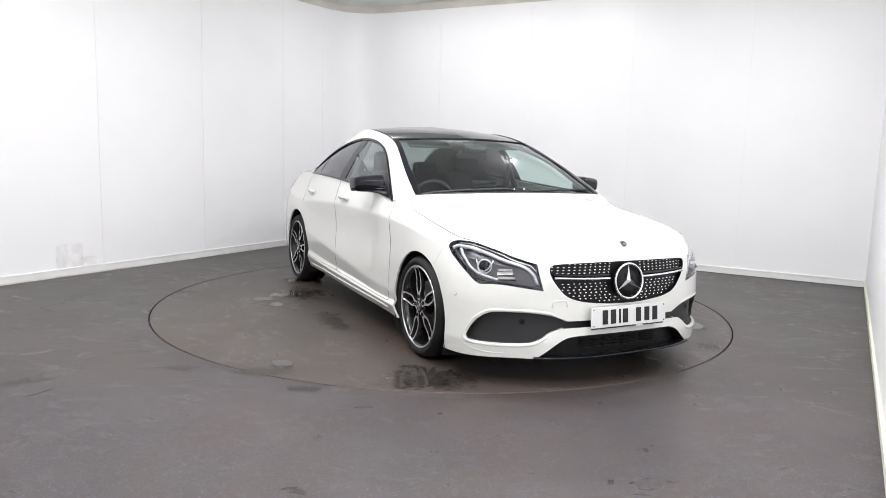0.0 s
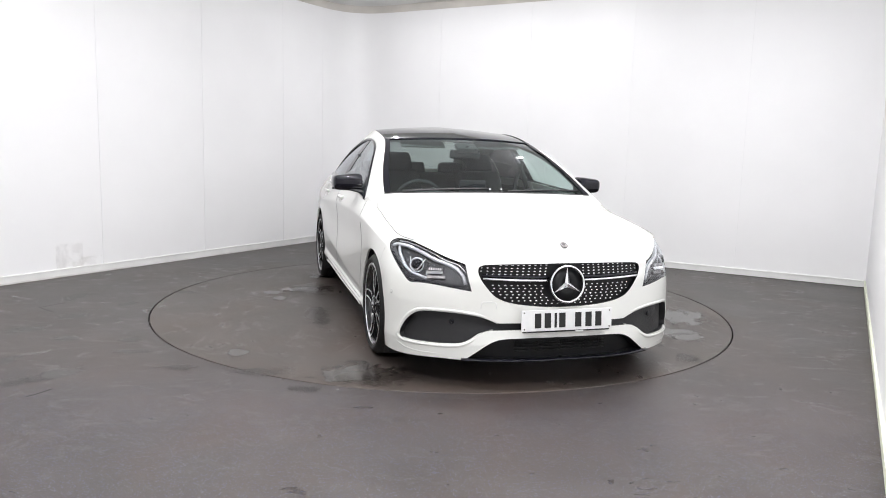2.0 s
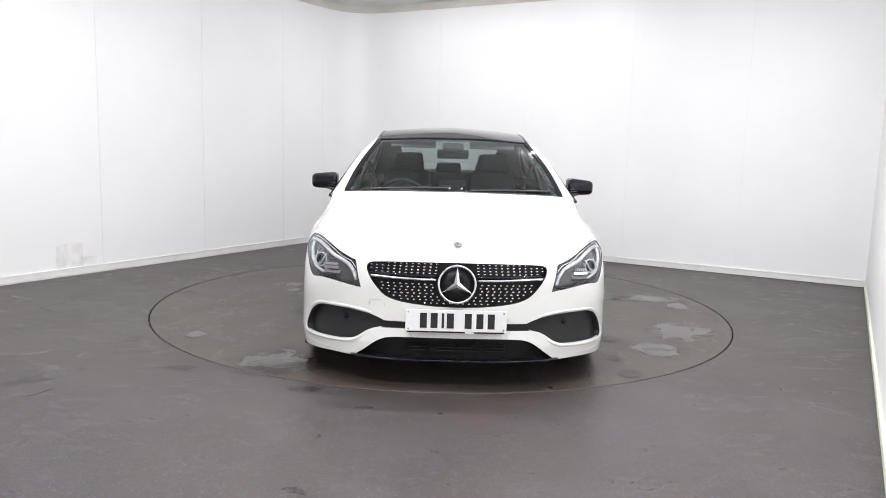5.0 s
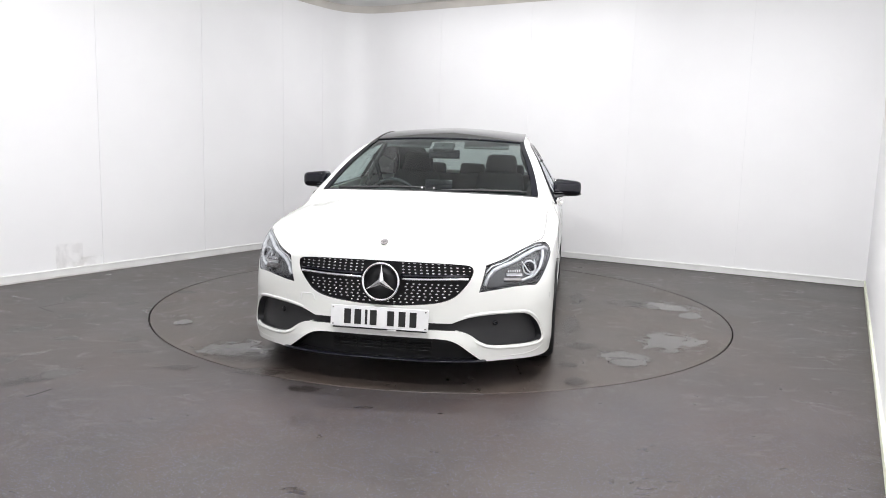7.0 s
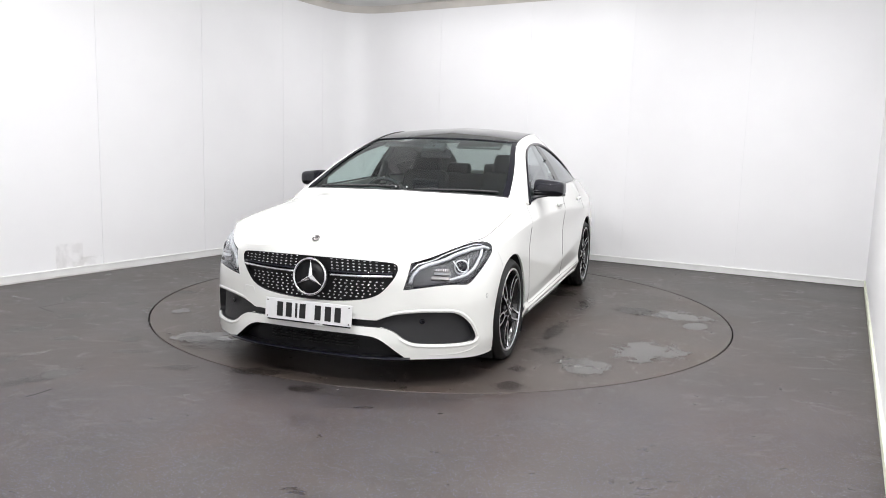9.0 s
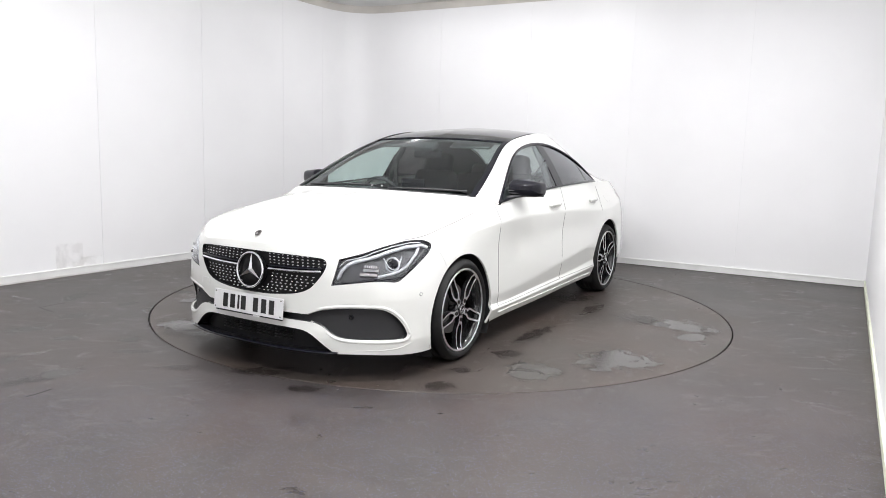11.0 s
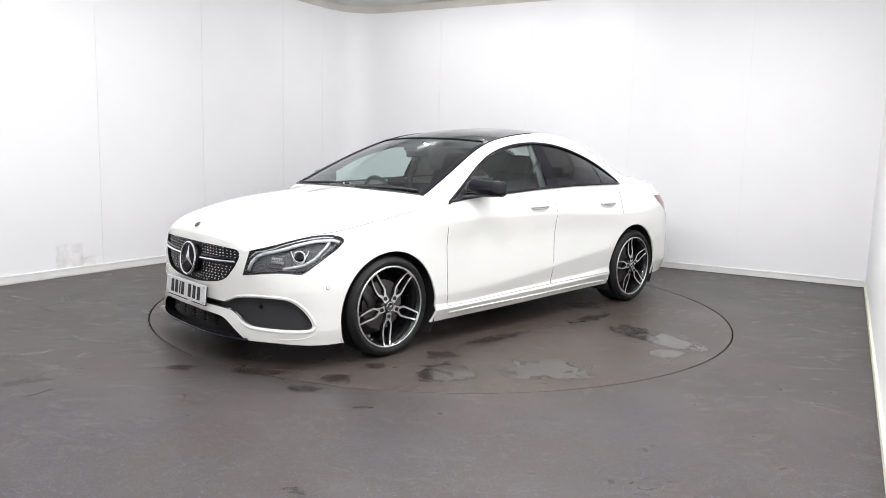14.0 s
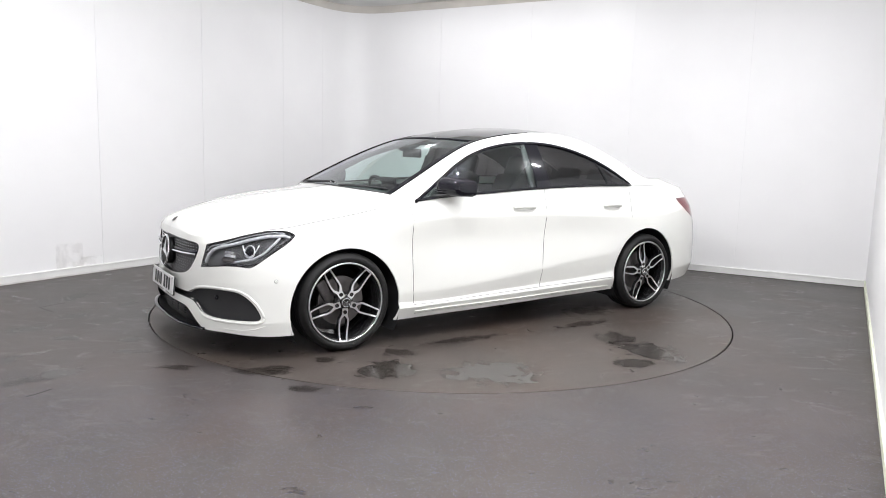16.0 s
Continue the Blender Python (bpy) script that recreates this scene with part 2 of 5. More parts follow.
def curve3(points, n, smooth=True):
    """n points along a smooth line through points, evenly in knot length."""
    P = np.asarray(points, float)
    kn = np.concatenate([[0], np.cumsum(np.linalg.norm(np.diff(P, axis=0), axis=1))])
    t = np.linspace(0, kn[-1], n)
    if smooth and len(P) > 2:
        return np.stack([spline(kn, P[:, i], t) for i in range(3)], 1)
    return np.stack([np.interp(t, kn, P[:, i]) for i in range(3)], 1)


def coons(c0, c1, d0, d1):
    """Patch between four lines: c0 (t=0) and c1 (t=1) run along w, d0 (w=0) and d1 (w=1) along t. Returns a grid [t, w]."""
    nw, nt = len(c0), len(d0)
    w = np.linspace(0, 1, nw)[None, :, None]
    t = np.linspace(0, 1, nt)[:, None, None]
    return ((1 - t) * c0[None] + t * c1[None] + (1 - w) * d0[:, None] + w * d1[:, None]
            - ((1 - t) * (1 - w) * c0[0] + t * w * c1[-1] + (1 - t) * w * c0[-1] + t * (1 - w) * c1[0]))


def sheet(G, flip=False):
    """verts, faces of a grid of points."""
    a, b = G.shape[:2]
    v = G.reshape(-1, 3)
    f = []
    for i in range(a - 1):
        for j in range(b - 1):
            q = (i * b + j, i * b + j + 1, (i + 1) * b + j + 1, (i + 1) * b + j)
            f.append(q[::-1] if flip else q)
    return [tuple(p) for p in v], f


def mirrored(G):
    """A grid whose w runs from the middle outwards, made whole across the middle."""
    M = G[:, ::-1].copy()
    M[:, :, 1] *= -1
    return np.concatenate([M[:, :-1], G], 1)

# ---- the room ----
CORNER = Vector((-1.297, 4.235))
LEFT = Vector((0.512, 0.859)).normalized()       # along the left wall, away from the eye
FAR = Vector((2.753, -1.507)).normalized()       # along the far wall, to the right
RIGHT_END = Vector((4.19, 1.235))
NEAR = Vector((-2.13, -3.84)).normalized()       # along the right wall, towards the eye
BEND = 0.62


def lines_meet(p, d, q, e):
    k = ((q.x - p.x) * e.y - (q.y - p.y) * e.x) / (d.x * e.y - d.y * e.x)
    return p + d * k


NEAR_END = RIGHT_END + NEAR * 9.6
BACK = Vector((NEAR.y, -NEAR.x))                 # along the wall behind the eye, to the left
LEFT_END = lines_meet(CORNER, LEFT, NEAR_END, BACK)


def wall_line():
    """The inner face of the left and far walls, with their rounded corner, as points of the plan."""
    a, b = CORNER - LEFT * BEND, CORNER + FAR * BEND
    pts = []
    for i in range(33):
        t = i / 32
        pts.append(a * (1 - t) ** 2 + CORNER * 2 * t * (1 - t) + b * t * t)
    return a, b, pts


A_END, B_START, ROUND = wall_line()


def upright(pts, z0, z1, thick, out_sign=1.0):
    """A wall of even thickness along points of the plan; its inner face follows them."""
    v, f = [], []
    n = len(pts)
    for i, p in enumerate(pts):
        d = (pts[min(i + 1, n - 1)] - pts[max(i - 1, 0)]).normalized()
        o = Vector((-d.y, d.x)) * thick * out_sign
        for q in (p, p + o):
            v += [(q.x, q.y, z0), (q.x, q.y, z1)]
    for i in range(n - 1):
        a, b = 4 * i, 4 * i + 4
        f += [(a, a + 1, b + 1, b), (a + 2, b + 2, b + 3, a + 3), (a + 1, a + 3, b + 3, b + 1), (a, b, b + 2, a + 2)]
    e = 4 * (n - 1)
    f += [(0, 2, 3, 1), (e, e + 1, e + 3, e + 2)]
    return v, f


def wall(name, label, stretches):
    """A wall of upright white panels with narrow joints; stretches: lines of plan points, a panel each."""
    root = new(name, mesh_of(name, *upright([p for s in stretches for p in s], 0, CEIL + 0.2, 0.10), M_JOINT, False))
    tagged(root, label, "wall", kind="structure")
    # the backing lies 4 mm behind the panels
    for s in stretches:
        part("panel", upright(s, 0.0, CEIL + 0.1, -0.004, 1.0), M_WALL, root, smooth=False)
    return root


def stretch(p, q, cuts):
    """Panel lines between p and q, cut at the given distances from p, with 3 mm joints."""
    d = (q - p)
    n = d.length
    d = d.normalized()
    marks = [0.0] + [c for c in cuts if 0.05 < c < n - 0.05] + [n]
    return [[p + d * (a + (0.0015 if i else 0)), p + d * (b - 0.0015)] for i, (a, b) in enumerate(zip(marks, marks[1:]))]


wall("wall_left", "white wall of smooth upright panels, faintly scuffed near the floor", stretch(LEFT_END, A_END, [0.9 + 1.22 * i for i in range(9)]))
wall("wall_corner", "white rounded corner between two smooth panel walls", [ROUND])
wall("wall_far", "white wall of smooth upright panels behind the car", stretch(B_START, RIGHT_END, [0.75 + 1.22 * i for i in range(5)]))
wall("wall_right", "white panel wall beside the camera", stretch(RIGHT_END, NEAR_END, [1.22 * i for i in range(1, 9)]))
wall("wall_back", "plain white wall behind the camera", stretch(NEAR_END, LEFT_END, [1.22 * i for i in range(1, 7)]))


def skirting(name, pts, material, label, height=0.074):
    """A skirting board with a narrow proud cap."""
    root = new(name, mesh_of(name, *upright(pts, 0, height - 0.012, -0.014), material, False))
    tagged(root, label, "skirting", kind="structure")
    part("cap", upright(pts, height - 0.012, height, -0.019), material, root, smooth=False)
    return root


board = skirting("baseboard_left", [LEFT_END] + ROUND + [RIGHT_END], M_SKIRT, "white painted skirting board with a thin cap, dirty along the floor")
# dark strip added to draw the gap line where skirting meets floor
part("skirting_gap_line", upright([A_END] + ROUND[1:] + [RIGHT_END], 0.0, 0.007, -0.0165), M_BASEGAP, board, "thin dark gap line between skirting and floor", smooth=False)
part("dirt_line", upright([LEFT_END, CORNER - LEFT * 1.2], 0.0, 0.014, -0.0160), M_DIRT, board, "brown dirt along the floor", smooth=False)
for along, low, high, wide in ((-4.12, 0.080, 0.30, 0.26), (-3.95, 0.080, 0.16, 0.30)):
    c_ = CORNER + LEFT * along
    part("wall_scuff", upright([c_ - LEFT * wide / 2, c_ + LEFT * wide / 2], low, high, -0.0055), M_SCUFF, board, "brown splash marks on the white wall", smooth=False)
skirting("baseboard_right", [RIGHT_END, NEAR_END], M_SKIRT_OLD, "yellowed, chipped skirting board of the side wall")
skirting("trim_ceiling", [LEFT_END] + ROUND + [RIGHT_END], M_TRIM, "cream trim along the top of the walls", 0.09).location.z = CEIL - 0.09

OUT = 0.12
hull = [LEFT_END, A_END] + ROUND[1:-1] + [B_START, RIGHT_END, NEAR_END]
mid = sum(hull, Vector((0, 0))) / len(hull)
hull = [p + (p - mid).normalized() * OUT for p in hull]


def slab(pts, z0, z1):
    n = len(pts)
    v = [(p.x, p.y, z0) for p in pts] + [(p.x, p.y, z1) for p in pts]
    return v, [tuple(range(n)), tuple(range(2 * n - 1, n - 1, -1))] + [(i, n + i, n + (i + 1) % n, (i + 1) % n) for i in range(n)]


tagged(new("ceiling", mesh_of("ceiling", *slab(hull, CEIL, CEIL + 0.12), M_CEIL, False)), "rough off-white ceiling, faintly stained", "ceiling", kind="structure")

R_TABLE = 2.224


def floor_with_hole():
    """The floor round the turntable's pit: a fan of quads from the pit's rim to the walls."""
    v, f = [], []
    n = 240
    for i in range(n):
        a = 2 * math.pi * i / n
        d = Vector((math.cos(a), math.sin(a)))
        far = 50.0
        for p, q in zip(hull, hull[1:] + hull[:1]):
            e = q - p
            den = d.x * e.y - d.y * e.x
            if abs(den) < 1e-9:
                continue
            k = (p.x * e.y - p.y * e.x) / den
            s = (p.x * d.y - p.y * d.x) / den
            if k > 0 and -1e-6 <= s <= 1 + 1e-6:
                far = min(far, k)
        r0 = R_TABLE + 0.006
        v += [(d.x * r0, d.y * r0, -0.06), (d.x * r0, d.y * r0, 0.0), (d.x * far, d.y * far, 0.0)]
    for i in range(n):
        j = (i + 1) % n
        f += [(3 * i, 3 * j, 3 * j + 1, 3 * i + 1), (3 * i + 1, 3 * j + 1, 3 * j + 2, 3 * i + 2)]
    return v, f


tagged(new("floor", mesh_of("floor", *floor_with_hole(), M_FLOOR, False)), "scuffed grey-brown vinyl floor with pale blue flecks", "floor", kind="structure")
tagged(new("turntable_pit", mesh_of("turntable_pit", *lathe([(0.01, -0.06), (R_TABLE + 0.05, -0.06), (R_TABLE + 0.05, -0.08), (0.01, -0.08)], 96, "z"), M_GAP, False)), "dark pit under the turntable", "pit", kind="structure")

turntable = new("turntable", mesh_of("turntable", *lathe([(0.0005, 0.0), (R_TABLE - 0.006, 0.0), (R_TABLE - 0.004, -0.003), (R_TABLE - 0.004, -0.05), (0.0005, -0.05)], 240, "z"), M_TABLE, False))
tagged(turntable, "round floor-level turntable covered in worn grey-brown vinyl, wet in places", "turntable")


def blot(cx, cy, rx, ry, turn, seed, lift=0.0012, ragged=0.25, on_table=False):
    """An uneven flat stain; its material frays the edge."""
    n = 90
    v = [(cx, cy, lift)]
    c, s = math.cos(radians(turn)), math.sin(radians(turn))
    for i in range(n):
        a = 2 * math.pi * i / n
        p = Vector((math.cos(a), math.sin(a), seed * 7.3))
        k = 1.35 * (1 + ragged * noise.noise(p * 1.6))
        x, y = rx * k * math.cos(a), ry * k * math.sin(a)
        p = Vector((cx + c * x - s * y, cy + s * x + c * y))
        if on_table and p.length > R_TABLE - 0.03:
            p = p.normalized() * (R_TABLE - 0.03)
        v.append((p.x, p.y, lift))
    return v, [(0, 1 + i, 1 + (i + 1) % n) for i in range(n)]


for i, (x, y, rx, ry, turn) in enumerate([(-0.40, 1.78, 0.24, 0.17, 100), (-0.10, 1.96, 0.14, 0.08, 140), (0.82, 1.70, 0.25, 0.21, 70), (1.25, 1.33, 0.17, 0.15, 110), (1.76, -1.01, 0.27, 0.15, 110),
                                          (1.19, -1.62, 0.07, 0.05, 0), (1.38, 1.40, 0.12, 0.08, 75), (-0.72, -1.05, 0.10, 0.20, 0), (-0.60, -1.32, 0.12, 0.07, 60), (-1.30, -0.80, 0.12, 0.10, 70), (-0.35, -1.28, 0.07, 0.05, 0)]):
    part("puddle", blot(x, y, rx, ry, turn, i + 1, 0.0010 + 0.0001 * i, 0.5, on_table=True), M_WATER, turntable, "shallow film of water, mirroring the walls", False)
for i, (x, y, rx, ry, turn) in enumerate([(-0.42, 1.52, 0.26, 0.11, 50), (1.05, 1.12, 0.16, 0.08, 60), (1.51, 1.03, 0.08, 0.07, 0), (1.83, 1.08, 0.15, 0.07, 140), (1.85, -0.80, 0.20, 0.14, 80), (-1.40, -0.85, 0.24, 0.10, 15),
                                          (-0.70, -0.95, 0.32, 0.16, 10), (0.3, -1.02, 0.35, 0.10, 5), (0.55, 1.05, 0.34, 0.07, 5), (-0.55, 1.10, 0.26, 0.06, 12), (-0.9, 0.80, 0.3, 0.16, 20)]):
    part("wet_stain", blot(x, y, rx, ry, turn, i + 31, 0.0024 + 0.0001 * i, 0.4, on_table=True), M_WET, turntable, "dark wet patch", False)


def stain_group():
    root = new("floor_stain", mesh_of("floor_stain", *blot(-2.15, 0.12, 0.10, 0.05, 0, 71, 0.0015), M_DRY, False))
    return tagged(root, "pale dried water stain on the vinyl floor", "stain", "stains on the floor")


stain_group()
for i, (x, y, rx, ry) in enumerate([(-1.95, -1.39, 0.08, 0.06), (-1.83, -1.64, 0.11, 0.04), (-2.34, -1.40, 0.10, 0.05), (-2.70, -1.20, 0.16, 0.05), (-2.60, -0.82, 0.14, 0.05), (-2.05, -2.10, 0.18, 0.06), (-2.45, -1.9, 0.16, 0.05), (-2.9, -0.2, 0.2, 0.05), (-2.4, -0.4, 0.1, 0.05)]):
    ob = new("floor_stain", mesh_of("floor_stain", *blot(x, y, rx, ry, 10 * i, 80 + i, 0.0015), M_DRY, False))
    tagged(ob, "pale dried water stain on the vinyl floor", "stain", "stains on the floor")
for i, (x, y, rx, ry) in enumerate([(-1.47, -1.92, 0.14, 0.07), (-0.97, -1.95, 0.20, 0.08), (-0.70, -2.22, 0.12, 0.05), (-2.2, -2.25, 0.2, 0.06)]):
    ob = new("floor_stain", mesh_of("floor_stain", *blot(x, y, rx, ry, 10 * i, 95 + i, 0.0016), M_WET, False))
    tagged(ob, "dark damp patch on the vinyl floor", "stain", "damp patches on the floor")


def strip_line(name, label, pts, width, material):
    v, f = [], []
    for i, p in enumerate(pts):
        p = Vector(p)
        d = (Vector(pts[min(i + 1, len(pts) - 1)]) - Vector(pts[max(i - 1, 0)])).normalized()
        o = Vector((-d.y, d.x)) * width / 2
        v += [(p.x - o.x, p.y - o.y, 0.0011), (p.x + o.x, p.y + o.y, 0.0011)]
    for i in range(len(pts) - 1):
        f.append((2 * i, 2 * i + 2, 2 * i + 3, 2 * i + 1))
    return tagged(new(name, mesh_of(name, v, f, material, False)), label, "floor mark", "cuts and seams in the floor")


strip_line("floor_cut", "short dark cut in the vinyl floor", [(-2.97, -0.592), (-2.93, -0.50), (-2.881, -0.402)], 0.008, M_GAP)
strip_line("floor_cut", "short dark cut in the vinyl floor", [(-2.97, -0.592), (-2.88, -0.66), (-2.797, -0.72)], 0.005, M_GAP)
strip_line("floor_cut", "short dark cut in the vinyl floor", [(-2.00, -2.45), (-1.971, -2.409), (-1.938, -2.33)], 0.009, M_GAP)
strip_line("floor_seam", "faint welded seam of the vinyl floor", [(1.513, -1.85), (1.886, -2.012), (2.221, -2.128)], 0.004, M_TABLE)

# ---- ceiling lamps, seen in the car's glass and paint ----
def ceiling_lamp(x, y, share):
    root = new("ceiling_light", mesh_of("ceiling_light", *lathe([(0.036, 0.0), (0.05, 0.0), (0.05, -0.010), (0.039, -0.014), (0.036, -0.010)], 32, "z"), M_SKIRT))
    root.location = (x, y, CEIL)
    tagged(root, "round white recessed ceiling spotlight, lit", "ceiling light", "ceiling spotlights")
    part("diffuser", lathe([(0.001, -0.006), (0.036, -0.006), (0.036, -0.002), (0.001, -0.002)], 32, "z"), M_LIGHT, root)
    for shape, part_of, drop in (("POINT", 0.50, 0.11), ("AREA", 0.50, 0.03)):
        lamp = bpy.data.lights.new("spot_glow", shape)
        lamp.energy, lamp.color = LAMP_W * share * part_of, (0.985, 0.985, 1.0)
        if shape == "AREA":
            lamp.shape, lamp.size = "DISK", 0.05
        else:
            lamp.shadow_soft_size = 0.02
        lo = new("spot_glow", lamp)
        lo.location = (x, y, CEIL - drop)
    return root


for a, b, share in [(-1.2, -0.9, 0.8), (0.2, -0.9, 0.8), (1.5, -0.9, 0.9), (-1.2, -2.4, 1.05), (0.2, -2.4, 1.05), (1.2, -2.2, 0.9), (-2.0, -0.6, 0.6), (-1.2, -4.0, 1.2), (-0.15, -4.3, 1.3), (-0.7, 2.75, 0.2), (0.25, 2.25, 0.25), (1.25, 1.75, 0.17), (2.6, -0.2, 0.36)]:
    ceiling_lamp(a, b, share)


# ---- the car: x forwards, y to its left, z up; its origin on the floor midway between the axles ----
car = new("car")
tagged(car, "white four-door coupe saloon with a black roof and black diamond-stud grille", "car")

OX = [2.172, 2.165, 2.115, 2.02, 1.89, 1.75, 1.55, 1.35, 1.10, 0.85, 0.30, -0.30, -0.90, -1.35, -1.70, -2.0, -2.25, -2.35, -2.37]
OY = [0.0, 0.25, 0.48, 0.67, 0.80, 0.863, 0.884, 0.888, 0.886, 0.884, 0.884, 0.885, 0.888, 0.890, 0.872, 0.81, 0.60, 0.30, 0.0]
SILL_Z = [.150, .150, .150, .150, .140, .135, .140, .150, .150, .148, .156, .170, .182, .195, .20, .22, .25, .26, .26]
SKIRT_Z = [.235, .235, .230, .225, .220, .220, .220, .225, .228, .228, .238, .252, .272, .29, .30, .32, .34, .35, .35]
LOWER_Z = [.330, .330, .325, .320, .320, .325, .330, .320, .280, .256, .268, .290, .325, .37, .40, .42, .44, .45, .45]
CREASE_Z = [.450, .450, .445, .440, .440, .445, .450, .420, .345, .318, .345, .408, .478, .52, .53, .54, .54, .54, .54]
FLANK_Z = [.560, .560, .555, .550, .550, .560, .590, .610, .600, .595, .605, .625, .640, .65, .66, .67, .66, .65, .65]
SHOULDER_Z = [.660, .658, .652, .648, .660, .680, .715, .748, .776, .791, .803, .796, .765, .755, .78, .82, .80, .79, .79]
RAIL_Z = [SILL_Z, SKIRT_Z, LOWER_Z, CREASE_Z, FLANK_Z, SHOULDER_Z]
SILL_D = [-.015, -.015, -.010, .000, .005, .010, .012, .012, .02, .040, .040, .040, .040, .020, .02, .03, .04, .04, .04]
SKIRT_D = [-.012, -.012, -.010, -.004, -.004, -.002, .000, .000, .000, .002, .002, .002, .002, .000, .00, .00, .00, .00, .00]
LOWER_D = [.000, .000, .000, .000, .000, .000, .000, .002, .014, .022, .024, .022, .014, .006, .00, .00, .00, .00, .00]
CREASE_D = [.006, .006, .004, .000, .000, .000, .002, .002, .008, .012, .008, .004, .000, .000, .00, .00, .00, .00, .00]
FLANK_D = [.008, .008, .008, .006, .010, .008, .008, .006, .012, .018, .019, .017, .010, .004, .01, .01, .02, .02, .02]
SHOULDER_D = [.014, .014, .018, .030, .040, .030, .022, .014, .008, .004, .003, .003, .006, .02, .03, .04, .06, .06, .06]
RAIL_D = [SILL_D, SKIRT_D, LOWER_D, CREASE_D, FLANK_D, SHOULDER_D]
TOP_X = [2.148, 2.138, 2.092, 1.965, 1.845, 1.72, 1.52, 1.32, 1.12, 0.87, 0.30, -0.30, -0.90, -1.30, -1.70, -1.95, -2.15, -2.24, -2.26]
TOP_Y = [0.0, 0.25, 0.455, 0.618, 0.712, 0.785, 0.805, 0.805, 0.802, 0.835, 0.833, 0.823, 0.800, 0.752, 0.715, 0.67, 0.50, 0.25, 0.0]
TOP_Z = [.705, .703, .690, .712, .742, .758, .790, .820, .855, .902, .950, .983, .995, .992, .985, .975, .965, .965, .965]

KN = np.concatenate([[0], np.cumsum(np.hypot(np.diff(OX), np.diff(OY)))])


def rails():
    """The body's lines from the sill up to the bonnet edge and waist, each at the stations KN."""
    fine = np.linspace(0, KN[-1], 400)
    nx = np.interp(KN, fine, np.gradient(spline(KN, OY, fine), fine))
    ny = np.interp(KN, fine, -np.gradient(spline(KN, OX, fine), fine))
    ln = np.hypot(nx, ny)
    nx, ny = nx / ln, ny / ln
    ny[0] = ny[-1] = 0
    rows = []
    for z, d in zip(RAIL_Z, RAIL_D):
        d = np.array(d)
        rows.append(np.stack([np.array(OX) - nx * d, np.maximum(np.array(OY) - ny * d, 0), np.array(z)], 1))
    rows.append(np.stack([TOP_X, TOP_Y, TOP_Z], 1))
    return np.array(rows)


RAILS = rails()
NV = len(RAILS) - 1


def skin(s, v):
    """Points of the body's skin at arc lengths s and heights v (0 sill, NV top edge); s and v of one shape."""
    s, v = np.asarray(s, float), np.asarray(v, float)
    sh = s.shape
    s, v = np.clip(s.ravel(), 0, KN[-1]), np.clip(v.ravel(), 0, NV)
    R = np.stack([np.stack([spline(KN, RAILS[r, :, i], s) for i in range(3)], 1) for r in range(NV + 1)])   # rail, point, xyz
    d = np.diff(R, axis=0)
    m = np.zeros_like(R)
    q = d[:-1] * d[1:]
    den = d[:-1] + d[1:]
    m[1:-1] = np.where(q > 0, 2 * q / np.where(np.abs(den) < 1e-9, 1e-9, den), 0)
    m[0], m[-1] = d[0], d[-1]
    up, down = m.copy(), m.copy()
    for r in (1, 2, 3, 5):                   # pressed creases along the flanks
        up[r], down[r] = d[r] * 0.8 + m[r] * 0.2, d[r - 1] * 0.8 + m[r] * 0.2
    k = np.clip(np.floor(v).astype(int), 0, NV - 1)
    u = (v - k)[:, None]
    i = np.arange(len(s))
    P = (1 + 2 * u) * (1 - u) ** 2 * R[k, i] + u * (1 - u) ** 2 * up[k, i] + u * u * (3 - 2 * u) * R[k + 1, i] + u * u * (u - 1) * down[k + 1, i]
    return P.reshape(sh + (3,))


NS_, NR_ = 460, 72
GS, GV = np.meshgrid(np.linspace(0, KN[-1], NS_ + 1), np.linspace(0, NV, NR_ + 1), indexing="ij")
TABLE = skin(GS, GV)


def chart(p):
    """Grid place (column, row) of the skin nearest to a point."""
    d = ((TABLE - np.array(p)) ** 2).sum(-1)
    i, j = np.unravel_index(np.argmin(d), d.shape)
    gi = TABLE[min(i + 1, NS_), j] - TABLE[max(i - 1, 0), j]
    gj = TABLE[i, min(j + 1, NR_)] - TABLE[i, max(j - 1, 0)]
    gi, gj = gi / max(1, min(i + 1, NS_) - max(i - 1, 0)), gj / max(1, min(j + 1, NR_) - max(j - 1, 0))
    r = np.array(p) - TABLE[i, j]
    A = np.array([[gi @ gi, gi @ gj], [gi @ gj, gj @ gj]]) + 1e-9 * np.eye(2)
    a, b = np.clip(np.linalg.solve(A, [gi @ r, gj @ r]), -0.7, 0.7)
    return float(np.clip(i + a, 0, NS_)), float(np.clip(j + b, 0, NR_))


def flowing(points, corners=(), n=8):
    """A closed outline on the skin's grid that flows through points in space, with sharp turns at the named corners."""
    c = np.array([chart(p) for p in points])
    m = len(c)
    out = []
    for k in range(m):
        a, b, d, e = c[k - 1], c[k], c[(k + 1) % m], c[(k + 2) % m]
        t0 = (d - b) if k in corners else (d - a) / 2
        t1 = (d - b) if (k + 1) % m in corners else (e - b) / 2
        reach = np.hypot(*(d - b))
        t0, t1 = t0 * min(1, 1.2 * reach / (np.hypot(*t0) + 1e-9)), t1 * min(1, 1.2 * reach / (np.hypot(*t1) + 1e-9))
        for i in range(n):
            u = i / n
            out.append((1 + 2 * u) * (1 - u) ** 2 * b + u * (1 - u) ** 2 * t0 + u * u * (3 - 2 * u) * d + u * u * (u - 1) * t1)
    return np.array(out)


